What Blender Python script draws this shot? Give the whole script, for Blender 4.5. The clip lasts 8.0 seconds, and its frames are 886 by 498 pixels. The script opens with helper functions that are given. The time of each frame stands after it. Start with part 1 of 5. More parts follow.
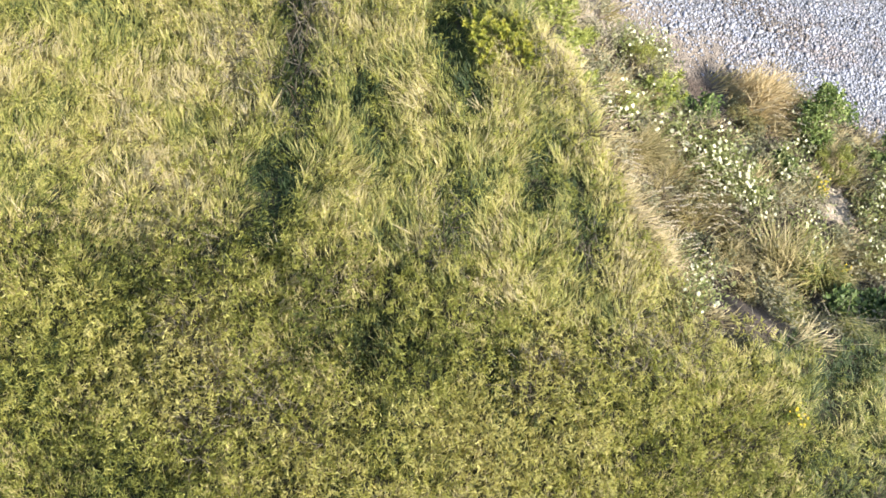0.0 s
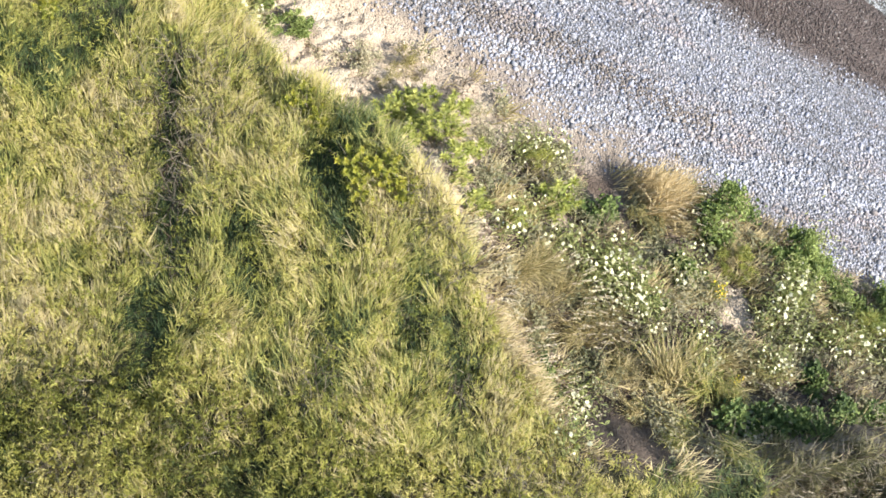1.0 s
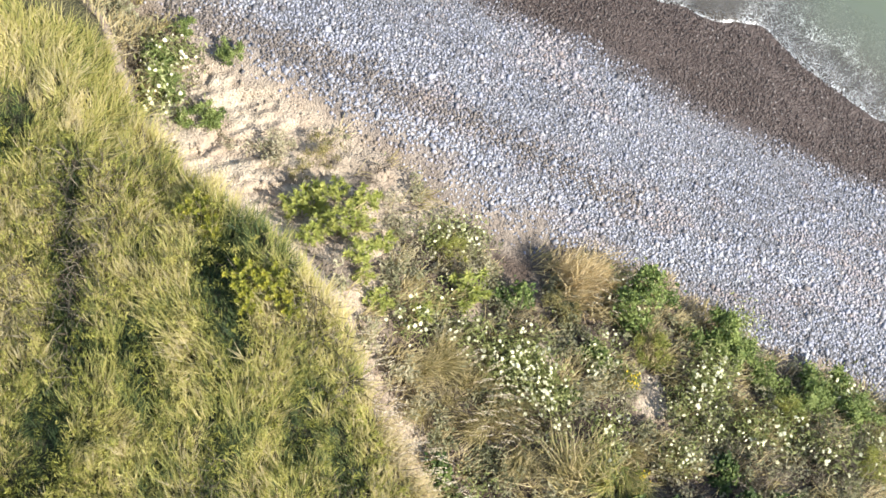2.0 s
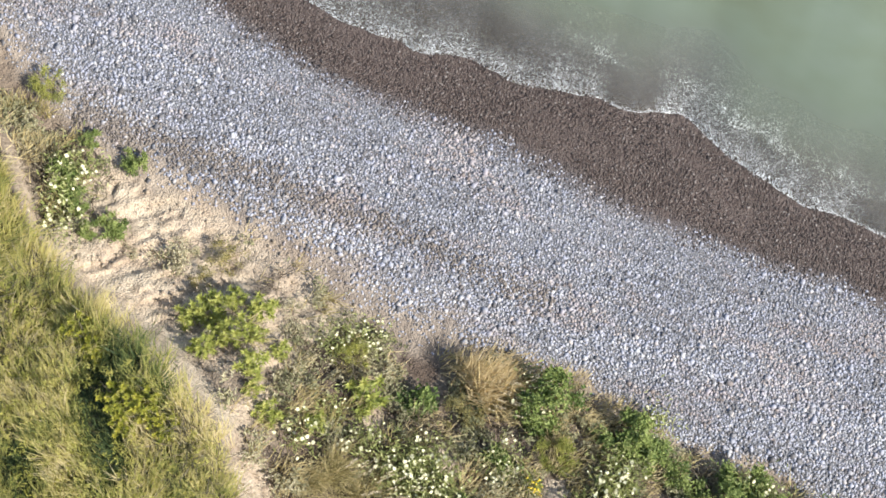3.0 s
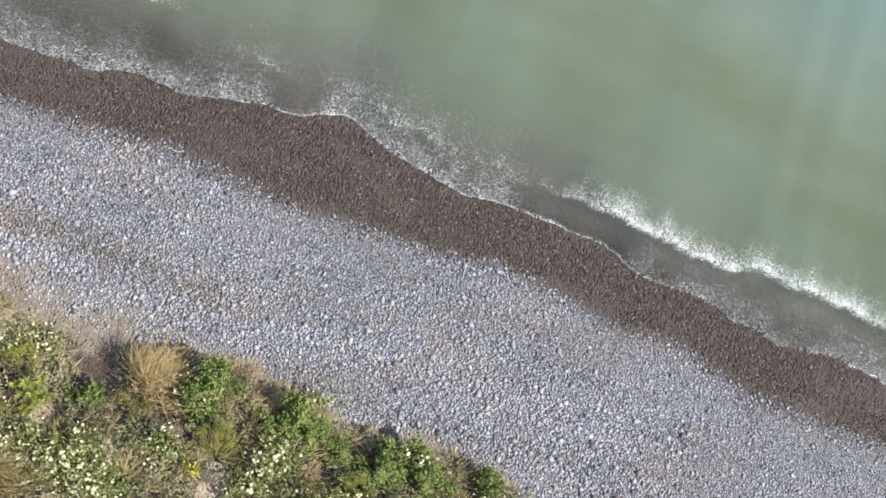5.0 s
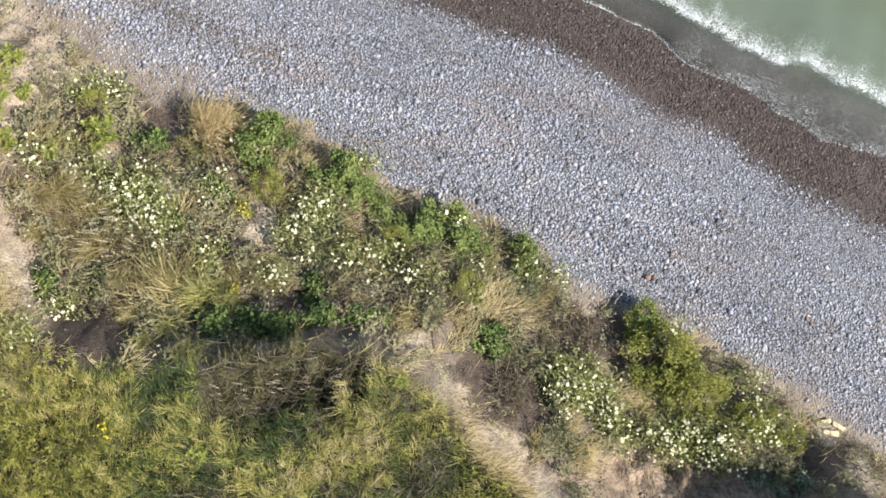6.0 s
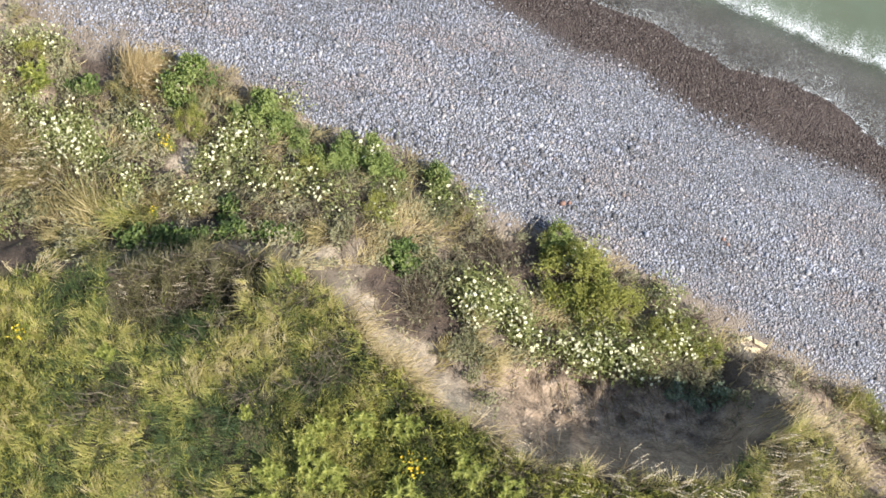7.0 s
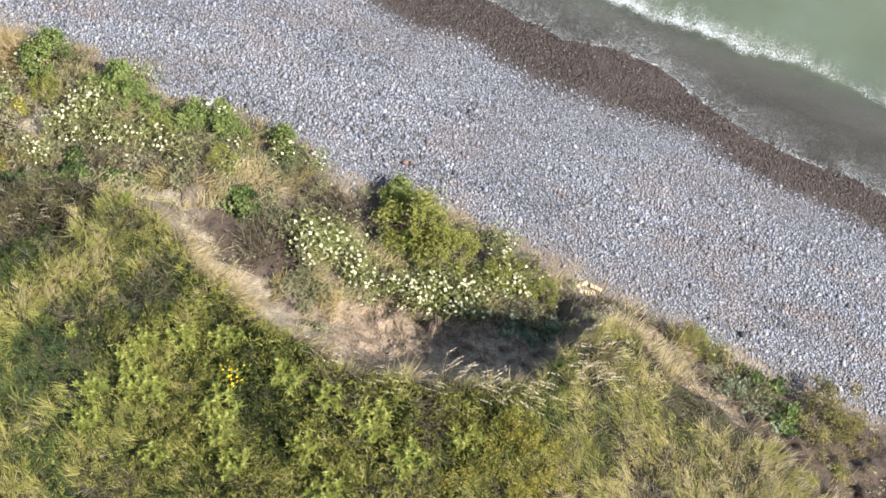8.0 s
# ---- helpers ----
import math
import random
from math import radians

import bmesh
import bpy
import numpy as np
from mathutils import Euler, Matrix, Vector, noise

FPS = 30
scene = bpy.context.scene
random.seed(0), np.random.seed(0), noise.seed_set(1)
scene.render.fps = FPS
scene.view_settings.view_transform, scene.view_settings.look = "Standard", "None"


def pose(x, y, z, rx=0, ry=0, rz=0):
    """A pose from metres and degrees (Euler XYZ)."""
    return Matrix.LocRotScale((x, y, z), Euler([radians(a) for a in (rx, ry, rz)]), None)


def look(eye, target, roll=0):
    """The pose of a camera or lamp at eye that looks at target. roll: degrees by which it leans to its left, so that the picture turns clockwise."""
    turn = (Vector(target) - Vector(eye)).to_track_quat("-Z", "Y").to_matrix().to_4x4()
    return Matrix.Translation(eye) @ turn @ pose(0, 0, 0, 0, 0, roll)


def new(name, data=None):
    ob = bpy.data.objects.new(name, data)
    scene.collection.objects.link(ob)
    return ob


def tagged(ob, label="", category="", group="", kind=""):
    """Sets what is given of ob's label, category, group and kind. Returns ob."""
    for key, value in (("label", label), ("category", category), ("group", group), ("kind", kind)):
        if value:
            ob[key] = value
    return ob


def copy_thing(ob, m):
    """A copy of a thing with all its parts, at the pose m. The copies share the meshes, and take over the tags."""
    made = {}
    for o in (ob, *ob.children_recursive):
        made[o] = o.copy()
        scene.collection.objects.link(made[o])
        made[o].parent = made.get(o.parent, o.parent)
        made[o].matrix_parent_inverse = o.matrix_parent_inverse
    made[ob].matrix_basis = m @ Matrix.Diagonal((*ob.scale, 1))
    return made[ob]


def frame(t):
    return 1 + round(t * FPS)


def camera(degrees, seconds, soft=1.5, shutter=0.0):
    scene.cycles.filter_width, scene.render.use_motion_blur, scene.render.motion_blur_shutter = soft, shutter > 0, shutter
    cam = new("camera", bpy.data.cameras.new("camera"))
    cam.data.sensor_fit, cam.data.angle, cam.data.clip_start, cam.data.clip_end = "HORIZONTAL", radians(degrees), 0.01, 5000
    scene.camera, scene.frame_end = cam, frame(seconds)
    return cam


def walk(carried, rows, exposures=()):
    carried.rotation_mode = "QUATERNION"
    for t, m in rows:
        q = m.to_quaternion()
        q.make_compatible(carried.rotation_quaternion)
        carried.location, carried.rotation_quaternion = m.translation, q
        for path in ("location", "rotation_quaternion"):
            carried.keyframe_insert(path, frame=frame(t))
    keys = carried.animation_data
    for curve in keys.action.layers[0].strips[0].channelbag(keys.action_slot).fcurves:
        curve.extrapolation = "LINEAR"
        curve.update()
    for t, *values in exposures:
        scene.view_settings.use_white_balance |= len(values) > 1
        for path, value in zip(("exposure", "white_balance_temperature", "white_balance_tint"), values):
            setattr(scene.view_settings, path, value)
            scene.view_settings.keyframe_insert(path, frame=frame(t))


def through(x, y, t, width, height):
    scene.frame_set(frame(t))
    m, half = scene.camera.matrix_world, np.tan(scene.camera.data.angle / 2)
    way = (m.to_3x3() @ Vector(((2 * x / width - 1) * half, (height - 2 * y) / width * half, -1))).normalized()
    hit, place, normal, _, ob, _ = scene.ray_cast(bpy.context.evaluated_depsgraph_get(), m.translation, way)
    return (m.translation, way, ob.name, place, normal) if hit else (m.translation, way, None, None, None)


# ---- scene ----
cam = camera(43.17, 8.0, soft=1.68, shutter=0.0)
PATH = [
    (0, (-7.701, -3.692, 14.882), (-4.511, -0.384, -4.582), 66.38),
    (0.5, (-7.476, -2.368, 15.128), (-3.951, 0.488, -4.351), 72.64),
    (1, (-7.116, -1.037, 15.332), (-3.701, 1.336, -4.231), 76.69),
    (1.5, (-6.610, 0.235, 15.570), (-3.336, 1.973, -4.084), 83.02),
    (1.7, (-6.372, 0.720, 15.665), (-3.200, 2.191, -4.027), 86.16),
    (2.8, (-4.581, 3.159, 16.048), (-3.057, 4.095, -3.872), 80.68),
    (3, (-4.041, 3.595, 16.130), (-2.712, 4.476, -3.807), 77.10),
    (3.5, (-2.338, 4.670, 16.420), (-1.153, 6.221, -3.484), 55.31),
    (4, (-0.803, 5.432, 16.810), (0.082, 7.116, -3.099), 45.39),
    (4.2, (-0.421, 5.567, 16.985), (0.705, 7.098, -2.924), 53.60),
    (5.3, (0.736, 4.456, 18.019), (2.636, 4.799, -1.888), 98.08),
    (5.5, (1.081, 3.986, 18.199), (2.515, 3.428, -1.742), 130.90),
    (6, (2.277, 2.749, 18.595), (2.544, 2.112, -1.393), 177.74),
    (6.5, (3.921, 1.652, 18.884), (3.147, 1.611, -1.101), -73.25),
    (7, (5.753, 0.570, 19.071), (4.186, 1.519, -0.845), -40.09),
    (7.5, (7.504, -0.697, 19.158), (6.088, 2.219, -0.577), -10.16),
    (8, (9.110, -2.194, 19.086), (7.068, 1.605, -0.443), -11.07),
]
walk(cam, [(t, look(eye, target, roll)) for t, eye, target, roll in PATH], exposures=[(0.0, 1.62), (1.0, 1.55), (1.7, 1.44), (2.8, 1.2), (4.2, 0.96), (5.3, 0.96), (6.0, 1.04), (8.0, 1.12)])

# ---- world and sun ----
SUN_HEIGHT, SUN_TURN = radians(44), radians(88)
world = bpy.data.worlds.new("sky")
scene.world = world
world.use_nodes = True
sky = world.node_tree.nodes.new("ShaderNodeTexSky")
sky.sky_type, sky.sun_disc, sky.sun_elevation, sky.sun_rotation = "NISHITA", False, SUN_HEIGHT, SUN_TURN
world.node_tree.links.new(sky.outputs[0], world.node_tree.nodes["Background"].inputs[0])
world.node_tree.nodes["Background"].inputs[1].default_value = 0.105
sun = new("sun", bpy.data.lights.new("sun", "SUN"))
sun.data.energy, sun.data.angle, sun.data.color = 4.75, radians(0.55), (1.0, 0.95, 0.88)
sun.matrix_world = look((60 * math.sin(SUN_TURN) * math.cos(SUN_HEIGHT), 60 * math.cos(SUN_TURN) * math.cos(SUN_HEIGHT), 60 * math.sin(SUN_HEIGHT)), (0, 0, 0))

# ---- numbers and noise ----
rng = np.random.default_rng(7)


def lattice(i, j, seed):
    n = (i.astype(np.int64) * 374761393 + j.astype(np.int64) * 668265263 + seed * 974634777) & 0xFFFFFFFF
    n = ((n ^ (n >> 13)) * 1274126177) & 0xFFFFFFFF
    return ((n ^ (n >> 16)) & 0xFFFF) / 65535.0


def value_noise(x, y, seed=0):
    i, j = np.floor(x), np.floor(y)
    a, b = x - i, y - j
    a, b = a * a * (3 - 2 * a), b * b * (3 - 2 * b)
    low = lattice(i, j, seed) * (1 - a) + lattice(i + 1, j, seed) * a
    high = lattice(i, j + 1, seed) * (1 - a) + lattice(i + 1, j + 1, seed) * a
    return low * (1 - b) + high * b


def fbm(x, y, size, seed=0, octaves=3):
    """Noise from 0 to 1 with features about size metres wide."""
    x, y = np.asarray(x, float), np.asarray(y, float)
    out, gain, total = 0, 1.0, 0
    for n in range(octaves):
        out = out + gain * value_noise(x / size * 2**n + 17.3 * n, y / size * 2**n + 9.1 * n, seed + n)
        total, gain = total + gain, gain * 0.5
    return out / total


def step(a, b, x):
    u = np.clip((np.asarray(x, float) - a) / (b - a), 0, 1)
    return u * u * (3 - 2 * u)


# ---- the lie of the land: cliff edge, cliff foot, tide lines ----
EDGE = [(-16, 6.2), (-10.6, 4.3), (-9.2, 3.5), (-8.65, 2.9), (-8.3, 2.45), (-7.84, 2.17), (-7.24, 1.9), (-6.7, 1.74), (-6.05, 1.58), (-5.4, 1.24), (-4.77, 0.86), (-4.35, 0.3), (-3.9, -0.16), (-3.5, -0.52),
        (-3.0, -0.92), (-2.5, -1.08), (-1.9, -0.98), (-0.9, -0.88), (-0.1, -0.6), (0.7, -0.15), (1.1, 0.2), (1.9, 0.36), (2.65, 0.36), (3.1, 0.18), (3.75, -0.27), (4.2, -0.46), (4.95, -0.75), (5.76, -1.03), (6.7, -1.2),
        (7.9, -1.02), (9.3, -0.6), (9.6, 0.15), (10.1, 0.58), (10.6, 0.5), (11.2, 0.13), (12.0, -0.18), (12.55, -0.38), (13.0, -0.58), (13.5, -0.85), (15, -1.5), (20, -3)]
FOOT = [(-16, 7.4), (-10.6, 5.3), (-9.4, 4.45), (-8.6, 4.0), (-8.2, 3.85), (-7.5, 3.8), (-6.2, 3.6), (-5.3, 3.5), (-4.3, 3.3), (-3.7, 2.95), (-2.75, 2.9), (-2.0, 3.05), (-1.1, 3.2), (-0.3, 3.3), (0.0, 3.0), (0.75, 2.97),
        (1.7, 2.72), (2.6, 2.82), (4.05, 2.72), (4.5, 2.25), (5.45, 2.14), (6.1, 2.3), (7.0, 2.15), (8.6, 1.96), (9.5, 1.72), (10.9, 1.47), (12.1, 1.2), (13.5, 1.0), (15, 0.8), (20, -0.3)]
DRY_LINE = [(-16, 7.2), (-7.5, 6.6), (-6.7, 6.3), (-4.5, 6.13), (-1.7, 6.08), (1.5, 5.93), (4.3, 5.75), (6.1, 5.55), (8.35, 5.17), (10.5, 5.0), (12.3, 4.62), (14.7, 4.1), (20, 2.9)]
SWASH = [(-16, 7.5), (-7, 6.95), (-4, 7.0), (-1.4, 7.3), (-0.2, 7.5), (1.2, 7.1), (3.3, 6.9), (4.5, 6.8), (6, 6.5), (7, 6.3), (8, 6.1), (9.2, 6.2), (11, 5.6), (12.7, 5.1), (14.6, 4.8), (20, 3.6)]
CREST = [(-16, 8.3), (-7.5, 8.2), (-5.7, 8.5), (-4.4, 8.4), (-3.4, 8.5), (-1.8, 8.1), (-0.3, 7.78), (0.4, 7.7), (1.8, 7.6), (3, 7.45), (4.1, 7.5), (5, 7.3), (6.1, 7.25), (7.6, 7.28), (8.8, 7.15), (10, 7.1), (12.2, 6.9), (14, 6.6), (20, 5.6)]
FIELD = [(-30, 0.8), (-9.7, 0.95), (-8.7, 1.2), (-8, 1.45), (-7, 1.8), (-5.4, 2.25), (-3.3, 2.6), (0, 2.65), (4, 2.75), (9, 2.75), (30, 2.6)]
SEA_LEVEL = -0.74


def along(line, x):
    return np.interp(x, [p[0] for p in line], [p[1] for p in line])


def edge_y(x):
    return along(EDGE, x) + 0.18 * (fbm(x, 0 * x, 0.5, 3) - 0.5)


def foot_y(x):
    return along(FOOT, x) + 0.25 * (fbm(x, 0 * x + 5, 0.6, 4) - 0.5)


def beach_z(x, y):
    bed = np.maximum(y - 7.2 + 0.1 * x, 0)
    return -0.0105 * np.clip(x, -40, 40) - 0.1044 * np.clip(y, -20, 40) - 0.13 * np.minimum(bed, 25)


def slope_u(x, y):
    """0 at the cliff's edge, 1 at its foot."""
    top, low = edge_y(x), foot_y(x)
    return (y - top) / np.maximum(low - top, 0.4)


def in_hollow(x, y):
    """The eroded bowl in the slope: 1."""
    return step(5.6, 6.2, x) * (1 - step(9.4, 9.9, x)) * (1 - step(0.1, 0.4, y - 0.07 * (x - 7) - 0.2 * step(7.2, 8.0, x)))


def bare_sand(x, y):
    """Where the slope is a naked sandy face: 1."""
    u = slope_u(x, y)
    face = step(-8.4, -7.6, x) * (1 - step(-6.0, -5.2, x + 0.5 * (fbm(x, y, 0.7, 61) - 0.5)))
    spots = np.zeros_like(x)
    for cx, cy, r in ((-1.94, 1.5, 0.36), (-0.3, 1.52, 0.38), (4.6, -0.2, 0.5), (3.4, 0.2, 0.5), (5.1, 2.1, 0.4), (9.75, 1.6, 0.35), (2.6, 0.7, 0.3), (-4.0, 2.9, 0.5), (-3.4, 0.1, 0.28), (-4.6, 1.55, 0.3), (-4.75, 1.25, 0.25), (10.2, 1.2, 0.4), (-5.0, 2.6, 0.5), (-5.2, 1.98, 0.5), (-3.09, 1.71, 0.25), (-0.36, 1.47, 0.25), (-5.8, 2.5, 0.6), (-5.6, 3.0, 0.6), (-4.8, 3.0, 0.5), (-5.2, 3.3, 0.5), (-4.6, 2.15, 0.4), (-4.2, 2.6, 0.4)):
        spots = np.maximum(spots, np.clip(1.25 - np.hypot(x - cx, y - cy) / r, 0, 1))
    face = np.maximum(face, step(0.5, 0.75, spots + 0.9 * (fbm(x, y, 0.3, 62) - 0.5)))
    lip = np.maximum(1 - step(-3.0, -2.4, x), step(2.9, 3.4, x) * (1 - step(5.8, 6.2, x))) * (1 - step(0.07, 0.15, u - 0.08 * step(-4.6, -4.2, x) * (1 - step(-2.8, -2.4, x)) + 0.16 * (fbm(x, y, 0.3, 64) - 0.5)))
    face = np.maximum(face, lip)
    hollow = in_hollow(x, y)
    scarp = step(10.5, 11.0, x) * (1 - step(12.3, 12.8, x)) * (1 - step(0.42, 0.54, u + 0.5 * (fbm(x, y, 0.45, 63) - 0.5))) * (0.45 + 0.5 * step(0.34, 0.5, fbm(x, y, 0.2, 66)))
    return np.maximum(np.maximum(face, hollow), scarp) * step(0.0, 0.06, u)


def earth_and_shade(x, y):
    """Dark naked earth between the plants of the slope, some of it painted-in shade: 1."""
    spots = np.zeros_like(x)
    # Spots near x 5.5 and x -2.8 paint in shade cast by plants.
    for cx, cy, r in ((3.95, 0.58, 0.8), (4.55, 0.4, 0.6), (3.6, 0.8, 0.4), (5.2, 1.65, 0.6), (5.8, 1.75, 0.6), (-4.06, 2.21, 0.35), (-3.7, 1.9, 0.3), (-2.92, 2.77, 0.4), (-3.8, 1.11, 0.35), (14.1, -0.3, 1.1), (15.0, 0.5, 1.1), (14.6, -0.9, 0.9), (13.5, -0.1, 0.7), (14.9, -0.3, 0.9), (-2.3, -0.6, 0.5), (-1.95, -0.6, 0.55), (-1.6, -0.7, 0.4), (-0.8, -0.02, 0.35), (-1.1, 0.68, 0.4), (-3.3, 0.75, 0.3), (-2.6, 2.6, 0.4), (0.75, 0.8, 0.3), (-0.9, 1.15, 0.3), (2.1, 1.2, 0.3), (13.5, -0.3, 0.45), (10.95, 1.1, 0.3), (12.6, 0.2, 0.35), (4.8, 1.6, 0.35), (13.1, 0.1, 0.5), (13.4, 0.6, 0.4), (12.9, -0.25, 0.35), (13.4, -0.6, 0.4), (10.75, 1.2, 0.3), (1.1, 0.5, 0.3), (1.6, 0.6, 0.3)):
        spots = np.maximum(spots, np.clip(1.3 - np.hypot(x - cx, y - cy) / r, 0, 1))
    return step(0.45, 0.7, spots + 0.9 * (fbm(x, y, 0.3, 65) - 0.5))


def ground_z(x, y):
    x, y = np.asarray(x, float), np.asarray(y, float)
    base, u = beach_z(x, y), slope_u(x, y)
    field = along(FIELD, x) + 0.22 * (fbm(x, y, 2.4, 11) - 0.5) + 0.1 * (fbm(x, y, 0.7, 12) - 0.5)
    field = field - 0.45 * (1 - step(0.0, 1.1, edge_y(x) - y)) * (1 - step(-7.4, -5.8, x)) - 0.4 * blot(x, y, MESSY) * step(0.0, 0.25, edge_y(x) - y)
    sandy = 1 - step(-6.2, -5.0, x)
    hollow = step(5.0, 6.4, x) * (1 - step(9.2, 9.9, x))
    left = 0.66 - 0.22 * sandy - 0.15 * hollow - 0.1 * step(10.5, 11.5, x)
    bend = 1.05 + 1.3 * sandy + 0.2 * hollow
    v = np.clip(u, 0, 1)
    fall = left * (1 - v) ** bend + (1 - left) * (1 - step(0.0, 0.13 + 0.05 * hollow, u))
    rough = np.clip(4 * v * (1 - v), 0, 1) * (1 - 0.6 * sandy) * (0.3 * (fbm(x, y, 0.9, 21) - 0.5) + 0.14 * (fbm(x + 0.4 * y, 2.2 * y, 0.3, 22, 2) - 0.5))
    rill = (0.4 - 0.28 * sandy + 0.5 * in_hollow(x, y) + 0.6 * step(10.5, 11.0, x)) * np.clip(5 * v * (1 - v), 0, 1) * (0.45 * (np.abs(fbm(x + 0.3 * y, y * 1.3, 0.34, 23, 3) - 0.5) - 0.12) + 0.32 * (fbm(x * 0.8 + 0.5 * y, y * 1.5 - 0.3 * x, 0.2, 24, 2) - 0.5))
    way, over = 0.81 * x + 0.59 * y, -0.59 * x + 0.81 * y
    ledge = fbm(0.2 * way + 0.5 * fbm(x, y, 0.5, 26), over, 0.15, 25, 2)
    ledges = sandy * step(-8.2, -7.6, x) * np.clip(5 * v * (1 - v), 0, 1) * (0.085 * step(0.34, 0.66, ledge) + 0.06 * (fbm(way, over, 0.09, 27, 2) - 0.5))
    shingle = step(0.9, 1.2, u) * (0.05 * (fbm(x * 0.4, y, 0.9, 31) - 0.5)) * (1 - step(5.5, 6.2, y))
    return np.where(u < 0, field, base + (field - base) * fall) + rough + rill + ledges + shingle


def field_low(x):
    return np.interp(x, [-13, -9, -4, 2, 8, 16], [-6.6, -6.8, -5.6, -5.4, -4.4, -3.4])


def blot(x, y, spots):
    """1 inside the soft-edged spots (x, y, radius)."""
    out = np.zeros_like(x)
    wob = 0.5 * (fbm(x, y, 0.4, 81) - 0.5)
    for cx, cy, r in spots:
        a, b = (y - cy) * 0.95 - (x - cx) * 0.32, (x - cx) * 0.95 + (y - cy) * 0.32
        out = np.maximum(out, 1 - step(0.3 * r, 1.15 * r, np.hypot(a * 0.62, b * 1.25) + wob * r * 2.2))
    return out


MESSY = [(0.3, -0.5, 0.6), (1.0, -0.4, 0.65), (1.6, -0.2, 0.45), (2.0, 0.05, 0.3)]


# ---- mesh helpers ----
def mesh_of(name, verts, faces, mats=(), smooth=False, **values):
    """A mesh from arrays of corners and of triangles or quads, with one number a corner for each named value."""
    me = bpy.data.meshes.new(name)
    verts, faces = np.asarray(verts, np.float32), np.asarray(faces, np.int32)
    k = faces.shape[1]
    me.vertices.add(len(verts)), me.loops.add(faces.size), me.polygons.add(len(faces))
    me.vertices.foreach_set("co", verts.ravel())
    me.loops.foreach_set("vertex_index", faces.ravel())
    me.polygons.foreach_set("loop_start", np.arange(0, faces.size, k, dtype=np.int32))
    me.polygons.foreach_set("use_smooth", np.full(len(faces), smooth))
    for key, value in values.items():
        me.attributes.new(key, "FLOAT", "POINT").data.foreach_set("value", np.asarray(value, np.float32))
    for m in mats:
        me.materials.append(m)
    me.update(calc_edges=True)
    return me


def part(name, me, parent, label=""):
    ob = new(name, me)
    ob.parent = parent
    return tagged(ob, label) if label else ob


def grid_mesh(name, xs, ys, z, mats, **values):
    nx, ny = len(xs), len(ys)
    x, y = np.meshgrid(xs, ys)
    n = np.arange(nx * ny).reshape(ny, nx)
    faces = np.stack([n[:-1, :-1], n[:-1, 1:], n[1:, 1:], n[1:, :-1]], -1).reshape(-1, 4)
    zz = z(x, y)
    return mesh_of(name, np.stack([x, y, zz], -1).reshape(-1, 3), faces, mats, True, **{k: v(x, y, zz).ravel() for k, v in values.items()})


def far_axis(lo, hi, pitch, reach, below=True, above=True):
    """Even steps from lo to hi, then ever longer ones out to the horizon on either side."""
    up, down = [hi], [lo]
    while above and up[-1] < reach:
        up.append(hi + (up[-1] - hi) * 1.6 + pitch * 4)
    while below and down[-1] > -reach:
        down.append(lo + (down[-1] - lo) * 1.6 - pitch * 4)
    return np.array(down[:0:-1] + list(np.arange(lo, hi - pitch / 2, pitch)) + up)


# ---- materials ----
def material(name):
    m = bpy.data.materials.new(name)
    m.use_nodes = True
    m.node_tree.nodes.remove(m.node_tree.nodes["Principled BSDF"])
    return m, m.node_tree.nodes, m.node_tree.links


